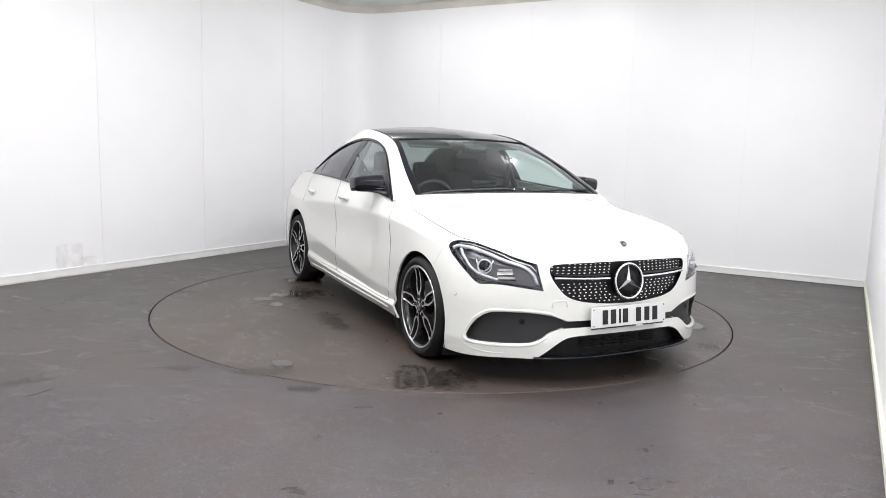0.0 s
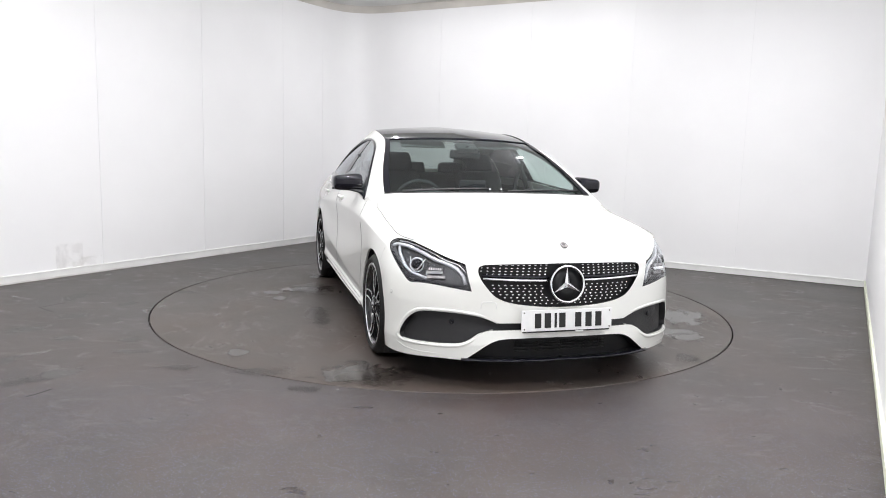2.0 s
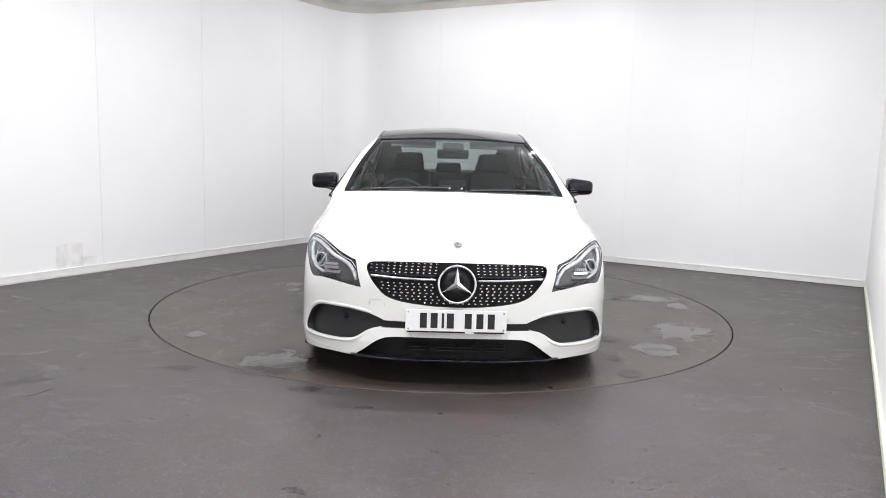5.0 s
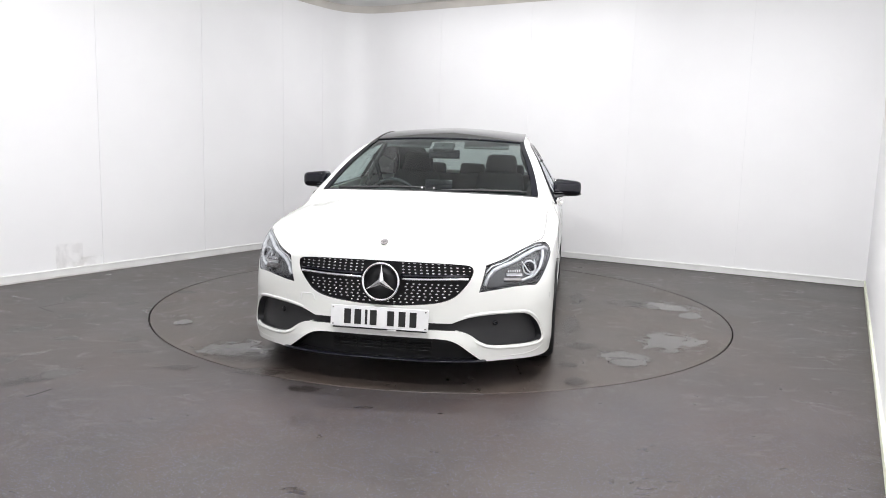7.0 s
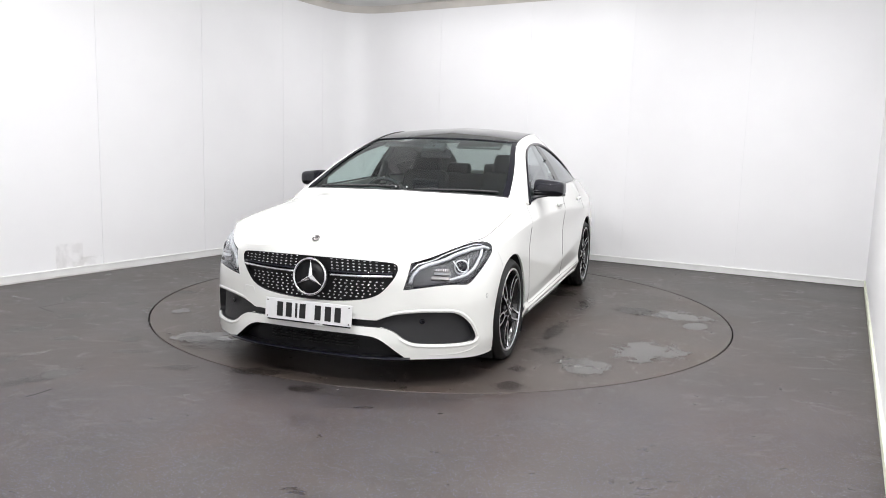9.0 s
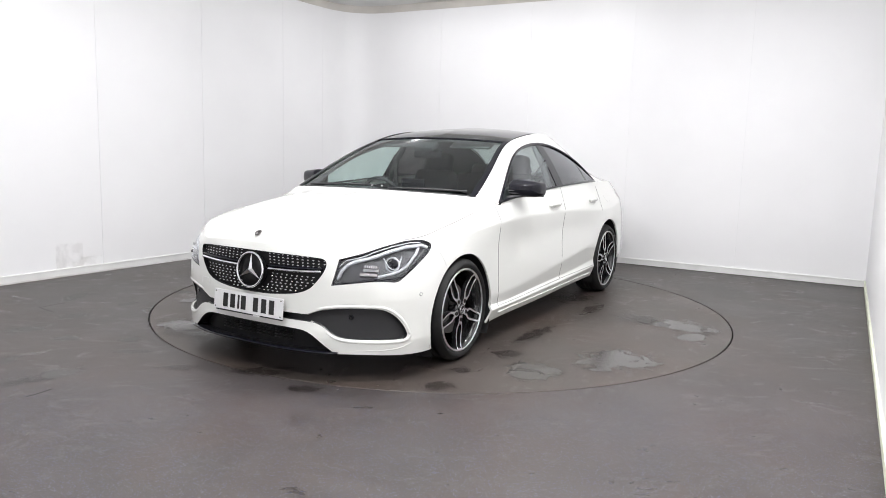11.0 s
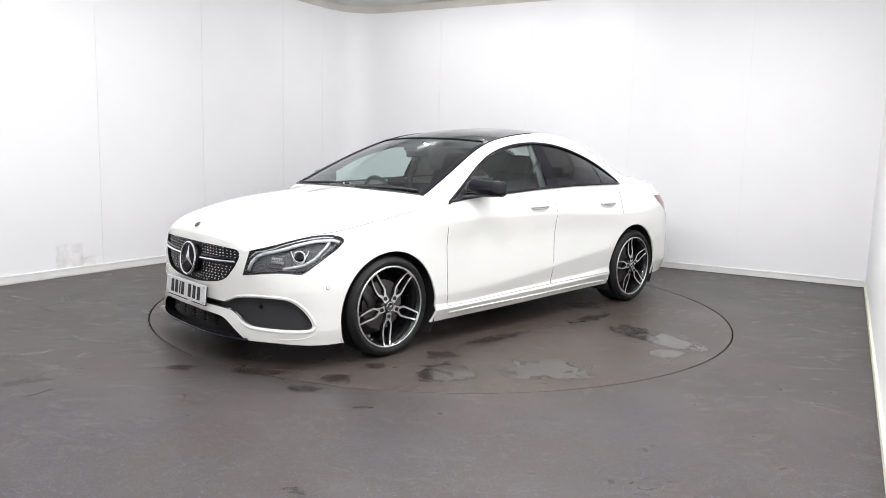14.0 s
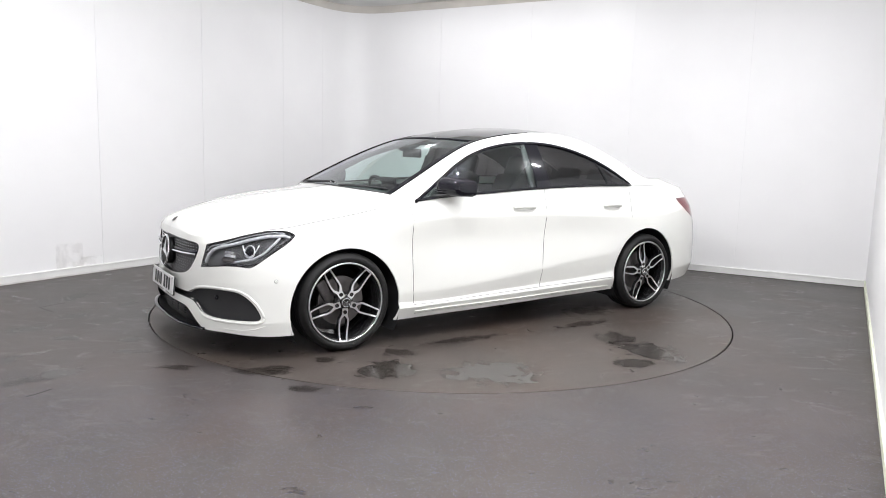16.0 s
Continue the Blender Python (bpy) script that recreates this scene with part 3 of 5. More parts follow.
def signed(poly, X, Y):
    """Distance of grid places from an outline, below zero inside, and the nearest places on it."""
    best = np.full(X.shape, 1e9)
    nx_, ny_ = X.copy(), Y.copy()
    inside = np.zeros(X.shape, bool)
    for (ax, ay), (bx, by) in zip(poly, np.roll(poly, -1, axis=0)):
        ex, ey = bx - ax, by - ay
        L = ex * ex + ey * ey + 1e-12
        t = np.clip(((X - ax) * ex + (Y - ay) * ey) / L, 0, 1)
        px, py = ax + t * ex, ay + t * ey
        d = np.hypot(X - px, Y - py)
        w = d < best
        best, nx_, ny_ = np.where(w, d, best), np.where(w, px, nx_), np.where(w, py, ny_)
        if abs(ey) > 1e-12:
            c = ((ay > Y) != (by > Y)) & (X < (bx - ax) * (Y - ay) / (by - ay) + ax)
            inside ^= c
    return np.where(inside, -best, best), nx_, ny_


def arch(cx, r, cz):
    pts = []
    for i in range(40):
        a = -0.62 + (math.pi + 1.24) * i / 39
        pts.append((cx + r * math.cos(a), 0.885, cz + r * math.sin(a)))
    # closed well below the sill line
    c = np.array([chart(p) for p in pts])
    lo = [[c[-1][0], -6.0], [c[0][0], -6.0]]
    return np.concatenate([c, lo])


def outward(poly, centre_low=True):
    """Outlines that start on the middle line reach past it."""
    p = poly.copy()
    p[p[:, 0] < 1.5, 0] = -4
    return p


REGIONS = {
    "arch_front": arch(1.330, 0.370, 0.265),
    "arch_rear": arch(-1.340, 0.358, 0.300),
    "grille": outward(flowing([(2.157, 0, .664), (2.135, .345, .660), (2.106, .448, .652), (2.102, .470, .628), (2.111, .459, .583), (2.126, .420, .527), (2.139, .370, .481), (2.155, .283, .453), (2.166, .137, .436), (2.167, 0, .431)], (0, 9))),
    "headlight": flowing([(2.071, .530, .655), (2.017, .594, .676), (1.936, .662, .706), (1.854, .716, .730), (1.778, .761, .746), (1.706, .799, .747), (1.661, .824, .735), (1.654, .840, .716), (1.690, .849, .685), (1.766, .836, .632), (1.832, .816, .584),
                          (1.884, .793, .545), (1.910, .776, .536), (1.960, .731, .541), (2.018, .664, .538), (2.101, .501, .514), (2.089, .519, .585)], (0, 15)),
    "side_intake": outward(flowing([(2.175, 0, .348), (2.145, .368, .350), (2.134, .412, .368), (2.115, .470, .385), (2.069, .587, .398), (1.984, .716, .396), (1.936, .763, .376), (1.888, .800, .325), (1.857, .823, .262), (1.862, .822, .236), (1.900, .799, .224),
                                    (2.023, .672, .226), (2.085, .572, .234), (2.108, .518, .255), (2.123, .466, .290), (2.140, .405, .311), (2.175, 0, .313)], (0, 1, 16))),
    "lower_intake": outward(flowing([(2.18, 0, .271), (2.16, .330, .267), (2.147, .409, .243), (2.125, .48, .190), (2.110, .522, .160), (2.154, .393, .156), (2.183, 0, .156)], (0, 4, 6))),
    "tail_light": flowing([(-1.800, .781, .890), (-1.910, .757, .892), (-2.06, .690, .880), (-2.16, .640, .80), (-2.14, .690, .70), (-2.05, .765, .705), (-1.915, .813, .768), (-1.822, .807, .850)], (0, 4)),
}


def door_loop(front, rear):
    """Door outline from its front and rear edges, each (x low, x high)."""
    def col(x, z):
        return chart((x, 0.87, z))
    pts = []
    for z in np.linspace(0.232, 0.90, 12):
        pts.append(col(front[0] + (front[1] - front[0]) * (z - 0.232) / 0.668, z))
    pts.append((pts[-1][0], NR_ + 6.0))
    top = []
    for z in np.linspace(0.27, 0.97, 12):
        top.append(col(rear[0] + (rear[1] - rear[0]) * (z - 0.27) / 0.70, z))
    pts.append((top[-1][0], NR_ + 6.0))
    pts += top[::-1]
    n = 10
    a, b = top[0], pts[0]
    low = []
    for k in range(1, n):
        x = TABLE[int(a[0]), 0, 0] + (TABLE[int(b[0]), 0, 0] - TABLE[int(a[0]), 0, 0]) * k / n
        low.append(col(x, 0.281 - (x + 0.99) * 0.0272))
    return np.array(pts + low)


PANELS = {
    "front_door": door_loop((0.848, 0.885), (-0.224, -0.262)),
    "rear_door": door_loop((-0.226, -0.264), (-0.93, -1.20)),
}
IC, JC = np.meshgrid(np.arange(NS_ + 1.0), np.arange(NR_ + 1.0), indexing="ij")
SNAP = np.zeros(IC.shape, bool)
for nm, poly in {**PANELS, **REGIONS}.items():
    sd, px, py = signed(poly, IC, JC)
    near = (np.abs(sd) < 0.55)
    edge_ok = (JC > 0) & (JC < NR_) & (IC > 0) & (IC < NS_)
    mv = near & edge_ok
    IC[mv], JC[mv] = px[mv], py[mv]
    ends = near & ((IC == 0) | (IC == NS_))
    JC[ends] = py[ends]
    SNAP |= near
    sides = near & ((JC == 0) | (JC == NR_)) & (IC > 0) & (IC < NS_)
    IC[sides] = px[sides]
JC = np.clip(JC, 0, NR_)
IC = np.clip(IC, 0, NS_)
SKIN = skin(IC * KN[-1] / NS_, JC * NV / NR_)
SKIN[0, :, 1] = 0
SKIN[-1, :, 1] = 0
N0 = np.cross(np.gradient(TABLE, axis=0), np.gradient(TABLE, axis=1))
N0 /= np.linalg.norm(N0, axis=-1, keepdims=True) + 1e-9
if N0[230, 36, 1] < 0:
    N0 = -N0
N0[0, :, 1] = 0
fi, fj = np.clip(np.floor(IC).astype(int), 0, NS_ - 1), np.clip(np.floor(JC).astype(int), 0, NR_ - 1)
wi, wj = (IC - fi)[..., None], (JC - fj)[..., None]
NORMAL = N0[fi, fj] * (1 - wi) * (1 - wj) + N0[fi + 1, fj] * wi * (1 - wj) + N0[fi, fj + 1] * (1 - wi) * wj + N0[fi + 1, fj + 1] * wi * wj
NORMAL /= np.linalg.norm(NORMAL, axis=-1, keepdims=True) + 1e-9

# every cell is two triangles, cut along the diagonal that follows an outline
i0, j0 = np.meshgrid(np.arange(NS_), np.arange(NR_), indexing="ij")
FALL = (SNAP[1:, :-1] & SNAP[:-1, 1:] & ~(SNAP[:-1, :-1] & SNAP[1:, 1:]))[..., None]
c00, c10, c11, c01 = np.stack([i0, j0], -1), np.stack([i0 + 1, j0], -1), np.stack([i0 + 1, j0 + 1], -1), np.stack([i0, j0 + 1], -1)
T1 = np.where(FALL[..., None], np.stack([c00, c10, c01], 2), np.stack([c00, c10, c11], 2))
T2 = np.where(FALL[..., None], np.stack([c10, c11, c01], 2), np.stack([c00, c11, c01], 2))
TRIS = np.concatenate([T1.reshape(-1, 3, 2), T2.reshape(-1, 3, 2)])
mI = IC[TRIS[..., 0], TRIS[..., 1]].mean(1)
mJ = JC[TRIS[..., 0], TRIS[..., 1]].mean(1)
cx_ = SKIN[TRIS[..., 0], TRIS[..., 1]].mean(1)
tI, tJ = IC[TRIS[..., 0], TRIS[..., 1]], JC[TRIS[..., 0], TRIS[..., 1]]
AREA = (tI[:, 1] - tI[:, 0]) * (tJ[:, 2] - tJ[:, 0]) - (tI[:, 2] - tI[:, 0]) * (tJ[:, 1] - tJ[:, 0])
OWNER = np.full(len(TRIS), "front_wing", object)
X_, Z_ = cx_[:, 0], cx_[:, 2]
OWNER[X_ > 1.62] = "front_bumper"
OWNER[X_ < 0.845] = "front_door"
OWNER[X_ < -0.24] = "rear_door"
OWNER[(X_ < -1.0)] = "rear_wing"
OWNER[(X_ < -1.75) & (Z_ < 0.62)] = "rear_bumper"
OWNER[(Z_ < 0.30) & (X_ < 1.1) & (X_ > -1.1)] = "side_skirt"
for nm, poly in {**PANELS, **REGIONS}.items():
    sd, _, _ = signed(poly, mI, mJ)
    OWNER[sd < -0.12] = nm
OWNER[AREA < 0.02] = "none"                   # folded or empty slivers


def skin_part(owner, depth=0.0, rim=0.012):
    """The skin's faces of one owner, pushed in by depth, with a rim turned inwards (outwards when pushed in) round its edge."""
    ids, v, f, count = {}, [], [], {}

    def vid(i, j, layer):
        key = (i, j, layer)
        if key not in ids:
            ids[key] = len(v)
            v.append(SKIN[i, j] - NORMAL[i, j] * (depth if layer < 2 else depth - rim if depth > 0 else depth + rim))
        return ids[key]

    for tri in TRIS[OWNER == owner].tolist():
        q = [tuple(t) for t in tri]
        P = [SKIN[t] for t in q]
        if np.linalg.norm(np.cross(P[1] - P[0], P[2] - P[0])) < 1e-9:
            continue
        f.append(tuple(vid(*t, 0) for t in q))
        for a, b in zip(q, q[1:] + q[:1]):
            count[(a, b)] = count.get((a, b), 0) + 1
    for a, b in (count if rim else ()):
        if (b, a) in count or (a[0] == 0 and b[0] == 0) or (a[0] == NS_ and b[0] == NS_):
            continue
        f.append((vid(*b, 1), vid(*a, 1), vid(*a, 2), vid(*b, 2)))
    return v, f


def whole(vf):
    """Both halves of a part that crosses the middle, welded."""
    v, f = join(vf, flip_y(vf))
    bm = bmesh.new()
    bv = [bm.verts.new(tuple(map(float, p))) for p in v]
    for q in f:
        try:
            bm.faces.new([bv[k] for k in q])
        except ValueError:
            pass
    bmesh.ops.remove_doubles(bm, verts=[x for x in bm.verts if abs(x.co.y) < 1e-4], dist=2e-4)
    bmesh.ops.recalc_face_normals(bm, faces=bm.faces[:])
    return bm


front_bumper = part("front_bumper", whole(skin_part("front_bumper", rim=0)), M_PAINT, car)
part("rear_bumper", whole(skin_part("rear_bumper")), M_PAINT, car)
for nm in ("front_wing", "front_door", "rear_door", "rear_wing", "side_skirt"):
    vf = skin_part(nm)
    left = part(nm, vf, M_PAINT, car)
    right = part(nm, flip_y(vf), M_PAINT, car)
    PANELS[nm + "_ob"] = (left, right)


def skin_line(points, lift=0.0):
    """Points on the skin along a line of points given near it."""
    c = np.array([chart(p) for p in points])
    n = max(8, int(np.abs(np.diff(c, axis=0)).sum() / 3))
    t = np.linspace(0, len(c) - 1, n)
    ii, jj = np.interp(t, range(len(c)), c[:, 0]), np.interp(t, range(len(c)), c[:, 1])
    P = skin(ii * KN[-1] / NS_, jj * NV / NR_)
    a, b = np.round(ii).astype(int), np.round(jj).astype(int)
    return P + NORMAL[a, b] * lift


def grid_line(poly, lift=0.0):
    P = skin(np.clip(poly[:, 0], 0, NS_) * KN[-1] / NS_, np.clip(poly[:, 1], 0, NR_) * NV / NR_)
    a, b = np.clip(np.round(poly[:, 0]), 0, NS_).astype(int), np.clip(np.round(poly[:, 1]), 0, NR_).astype(int)
    return P + NORMAL[a, b] * lift


def both(name, vf, material, parent=None, label="", smooth=True):
    """The same part on both sides of the car."""
    a = part(name, vf, material, parent or car, label, smooth)
    b = part(name, flip_y(vf), material, parent or car, label, smooth)
    return a, b


# shut lines
for pts in ([(0.848, .87, .235), (0.858, .87, .40), (0.872, .87, .65), (0.885, .85, .895)], [(-0.224, .87, .27), (-0.24, .87, .5), (-0.25, .87, .75), (-0.262, .83, .975)],
            [(-1.152, .88, .75), (-1.17, .87, .82), (-1.21, .82, .97)],
            [(0.845, .86, .231), (0.3, .86, .242), (-0.3, .86, .263), (-0.97, .86, .281)]):
    both("shut_line", tube(skin_line(pts, 0.0002), 0.0023, 5), M_SEAM)

both("bumper_seam", tube(skin_line([(1.640, .838, .716), (1.60, .86, .670), (1.565, .875, .625), (1.545, .88, .590)], -0.0004), 0.0012, 5), M_FAINT)

# ---- bonnet, windscreen, roof ----
def top_edge(s0, s1, n):
    k = np.interp(np.linspace(s0, s1, n), range(len(KN)), KN)
    return skin(k, np.full(n, float(NV)))


NW, NT = 60, 60
ws_base = curve3([(1.035, 0, 0.962), (1.025, .30, 0.958), (0.995, .56, .952), (0.962, .735, .945)], NW)
edge_side = np.concatenate([top_edge(4, 8.15, NT - 6), curve3([top_edge(8.15, 8.15, 1)[0], (1.03, .795, .885), (0.975, .765, .925), (0.962, .735, .945)], 7)[1:]])
edge_side = curve3(edge_side, NT, False)
hood_mid = curve3([(2.148, 0, .705), (2.125, 0, .748), (2.06, 0, .788), (1.92, 0, .832), (1.70, 0, .878), (1.40, 0, .922), (1.15, 0, .950), (1.035, 0, .962)], NT)
hood_nose = top_edge(0, 4, NW)
HOOD = coons(hood_nose, ws_base, hood_mid, edge_side)
tt = np.linspace(0, 1, NT)[:, None]
ww = np.linspace(0, 1, NW)[None, :]
HOOD[:, :, 2] += 0.035 * np.sin(math.pi * ww ** 1.5) * np.sin(math.pi * tt) ** 0.7 + 0.008 * np.exp(-((ww - 0.55) / 0.10) ** 2) * np.sin(math.pi * tt)
bonnet = part("bonnet", sheet(mirrored(HOOD)), M_PAINT, car, "white bonnet with two soft power creases")
both("shut_line", tube(edge_side[3:-4:2] + np.array([0, 0, 0.001]), 0.0028, 5), M_SEAM, bonnet)

E1 = curve3([(0.962, .735, .945), (0.72, .696, 1.070), (0.45, .632, 1.202), (0.20, .580, 1.298), (-0.05, .570, 1.352), (-0.45, .545, 1.384), (-0.90, .500, 1.342), (-1.30, .470, 1.222), (-1.72, .53, 1.03)], 120)
k_front = int(np.argmin(np.abs(E1[:, 0] - 0.20)))
k_back = int(np.argmin(np.abs(E1[:, 0] + 1.02)))
ws_top = curve3([(0.265, 0, 1.322), (0.255, .25, 1.318), tuple(E1[k_front])], NW)
ws_mid = curve3([(1.035, 0, .962), (0.78, 0, 1.098), (0.52, 0, 1.222), (0.265, 0, 1.322)], 40)
SCREEN = coons(ws_base, ws_top, ws_mid, curve3(E1[:k_front + 1], 40, False))
tt, ww = np.linspace(0, 1, 40)[:, None], np.linspace(0, 1, NW)[None, :]
windscreen = part("windscreen", sheet(mirrored(SCREEN)), M_GLASS, car, "tinted windscreen glass")
roof_back = curve3([(-1.10, 0, 1.340), (-1.08, .25, 1.334), tuple(E1[k_back])], NW)
roof_mid = curve3([(0.265, 0, 1.322), (0.05, 0, 1.378), (-0.25, 0, 1.416), (-0.6, 0, 1.424), (-0.9, 0, 1.388), (-1.10, 0, 1.340)], 50)
ROOF = coons(ws_top, roof_back, roof_mid, curve3(E1[k_front:k_back + 1], 50, False))
part("roof", sheet(mirrored(ROOF)), M_ROOF, car, "gloss black glass roof")
part("roof_front_trim", tube(np.concatenate([ws_top[::-1] * np.array([1, -1, 1]), ws_top[1:]]) + np.array([0.003, 0, 0.001]), 0.007, 10), M_BLACK, car)
rg_base = curve3([(-1.86, 0, 1.03), (-1.82, .3, 1.03), tuple(E1[-1])], NW)
REAR = coons(roof_back, rg_base, curve3([(-1.10, 0, 1.340), (-1.45, 0, 1.205), (-1.86, 0, 1.03)], 30), curve3(E1[k_back:], 30, False))
part("rear_window", sheet(mirrored(REAR)), M_REARGLASS, car, "tinted rear window")

WIN_TOP = [(0.842, .846, .908), (0.70, .80, .990), (0.56, .755, 1.075), (0.40, .705, 1.165), (0.24, .662, 1.228), (0.02, .626, 1.280), (-0.30, .606, 1.307), (-0.56, .612, 1.288), (-0.85, .650, 1.214), (-1.08, .700, 1.110), (-1.265, .750, .993)]
E2w = curve3(WIN_TOP, 90)
E2 = np.concatenate([E2w, curve3([tuple(E2w[-1]), (-1.45, .735, .992), (-1.72, .70, .985)], 30)[1:]])
nE = 120
a_run = curve3(E1, nE, False)
# the rear end of both lines follows the same share of the pillar
b_run = curve3(E2, nE, False)
rail_w = np.linspace(0, 1, 9)[None, :, None]
RAILG = a_run[:, None] * (1 - rail_w) + b_run[:, None] * rail_w
bulge = np.interp(a_run[:, 0], [-0.1, 0.4], [0.005, 0.020])[:, None, None] * np.sin(math.pi * rail_w)
RAILG = RAILG + bulge * np.array([0, 0.75, 0.66])
RAILG = np.concatenate([RAILG[:1] + np.array([0.012, 0.001, -0.008]), RAILG])
both("roof_pillar", sheet(RAILG, True), M_PAINT, None, "white windscreen pillar, roof rail and rear pillar in one sweep")
both("roof_strip", tube([p + np.array([0.002, -0.003, 0.0015]) for p in E1[1::2] if p[0] > -0.35], 0.008, 8, 0.5), M_BLACK)

# rear deck
deck_edge = np.concatenate([curve3([tuple(E2[-1]), tuple(top_edge(15, 15, 1)[0])], 8), top_edge(15, 18, 23)[1:]])
deck_edge = curve3(deck_edge, 30, False)
DECK = np.stack([np.linspace(0, 1, 12)[None, :, None] * (deck_edge[:, None] - 0) + (1 - np.linspace(0, 1, 12)[None, :, None]) * curve3([tuple(E1[-1]), (-1.95, .45, 1.035), (-2.16, .2, 1.03), (-2.2, 0, 1.03)], 30)[:, None]], 0)[0]
both("boot_edge", sheet(DECK, True), M_PAINT)
LID = coons(rg_base, curve3([(-2.2, 0, 1.03), (-2.19, .1, 1.03), (-2.16, .2, 1.03)], NW), curve3([(-1.86, 0, 1.03), (-2.2, 0, 1.03)], 20), curve3([tuple(E1[-1]), (-1.95, .45, 1.035), (-2.16, .2, 1.03)], 20))
part("boot_lid", sheet(mirrored(LID)), M_PAINT, car)

# ---- side windows ----
def belt(x):
    """A point of the waist line at x."""
    k = np.interp(-x, -np.array(TOP_X), KN)
    return skin(np.array([k]), np.array([float(NV)]))[0]


def arc_top(x):
    return np.array([x, np.interp(-x, -E2w[:, 0], E2w[:, 1]), np.interp(-x, -E2w[:, 0], E2w[:, 2])])


def side_sheet(x0, x1, x0t, x1t, n=26, lift=0.0):
    """Glass between the waist and the window's upper line, its ends sloping from x0 below to x0t above."""
    G = np.zeros((n, 8, 3))
    for i in range(n):
        u = i / (n - 1)
        lo, hi = belt(x0 + (x1 - x0) * u), arc_top(x0t + (x1t - x0t) * u)
        for j in range(8):
            w = j / 7
            G[i, j] = lo * (1 - w) + hi * w + np.array([0, 0.012 * math.sin(math.pi * w) + lift - 0.006, 0])
    return sheet(G, True)


both("front_side_window", side_sheet(0.835, -0.208, 0.835, -0.238), M_SIDEGLASS, None, "lightly tinted front side window")
both("rear_side_window", side_sheet(-0.330, -0.95, -0.350, -0.905), M_PRIVACY, None, "dark privacy glass of the rear door")
both("quarter_window", side_sheet(-0.965, -1.252, -0.92, -1.252, 12), M_PRIVACY, None, "dark privacy glass quarter window")
both("door_pillar", side_sheet(-0.204, -0.336, -0.234, -0.356, 6, 0.004), M_BLACK, None, "gloss black pillar between the doors")
both("window_bar", side_sheet(-0.948, -0.967, -0.903, -0.922, 3, 0.003), M_BLACK)
both("window_trim", tube(E2w[::2] + np.array([0, 0.002, -0.004]), 0.011, 8), M_BLACK, None, "gloss black window surround")
both("waist_trim", tube([belt(x) + np.array([0, 0.003, 0.004]) for x in np.linspace(0.84, -1.25, 50)], 0.009, 8), M_BLACK, None, "gloss black trim along the waist")


# the small panel between bonnet corner, windscreen pillar and door
k0 = top_edge(8.15, 9.04, 16)
tail_seg = curve3([tuple(top_edge(8.15, 8.15, 1)[0]), (1.03, .795, .885), (0.975, .765, .925), (0.962, .735, .945)], 16)
wt = np.linspace(0, 1, 6)[None, :, None]
both("wing_corner", sheet(tail_seg[:, None] * (1 - wt) + k0[:, None] * wt + 0.020 * np.sin(math.pi * wt) * np.linspace(0, 1, 16)[:, None, None] * np.array([0, 0.75, 0.66]), True), M_PAINT)

# ---- underbody and wheel housings ----
def dark_box(name, *a, **k):
    return part(name, box(*a, **k), M_UNDER, car, smooth=False)


dark_box("floor_pan", 0, 0, 0.235, 1.86, 1.62, 0.13, bevel=0.02)
dark_box("engine_bay", 1.42, 0, 0.44, 1.02, 1.10, 0.50, bevel=0.05)
dark_box("boot_floor", -1.55, 0, 0.42, 1.20, 1.10, 0.42, bevel=0.05)


def housing(cx, r0, cz):
    v, f = [], []
    n = 28
    for i in range(n):
        a = -0.5 + (math.pi + 1.0) * i / (n - 1)
        for y, r in ((0.868, r0 + 0.006), (0.80, r0 + 0.014), (0.56, r0 + 0.014)):
            v.append((cx + r * math.cos(a), y, cz + r * math.sin(a)))
    for i in range(n - 1):
        for j in range(2):
            f.append((3 * i + j, 3 * i + j + 1, 3 * i + j + 4, 3 * i + j + 3))
    c = len(v)
    v.append((cx, 0.56, 0.30))
    for i in range(n - 1):
        f.append((3 * i + 2, c, 3 * i + 5))
    return v, f


both("wheel_housing", housing(1.330, 0.370, 0.265), M_UNDER)
both("wheel_housing", housing(-1.340, 0.358, 0.300), M_UNDER)

# ---- wheels ----
RT, RR = 0.304, 0.244


def tyre_profile():
    p = [(RR - 0.012, -0.014), (RR + 0.004, -0.008), (RR + 0.012, 0.002), (RR + 0.032, 0.009), (RT - 0.022, 0.003), (RT - 0.008, -0.012), (RT, -0.026)]
    for g in (-0.060, -0.095, -0.130, -0.165):
        p += [(RT + 0.001, g + 0.005), (RT - 0.006, g + 0.003), (RT - 0.006, g - 0.003), (RT + 0.001, g - 0.005)]
    p += [(RT, -0.196), (RT - 0.010, -0.212), (RR + 0.03, -0.228), (RR - 0.012, -0.215)]
    return p


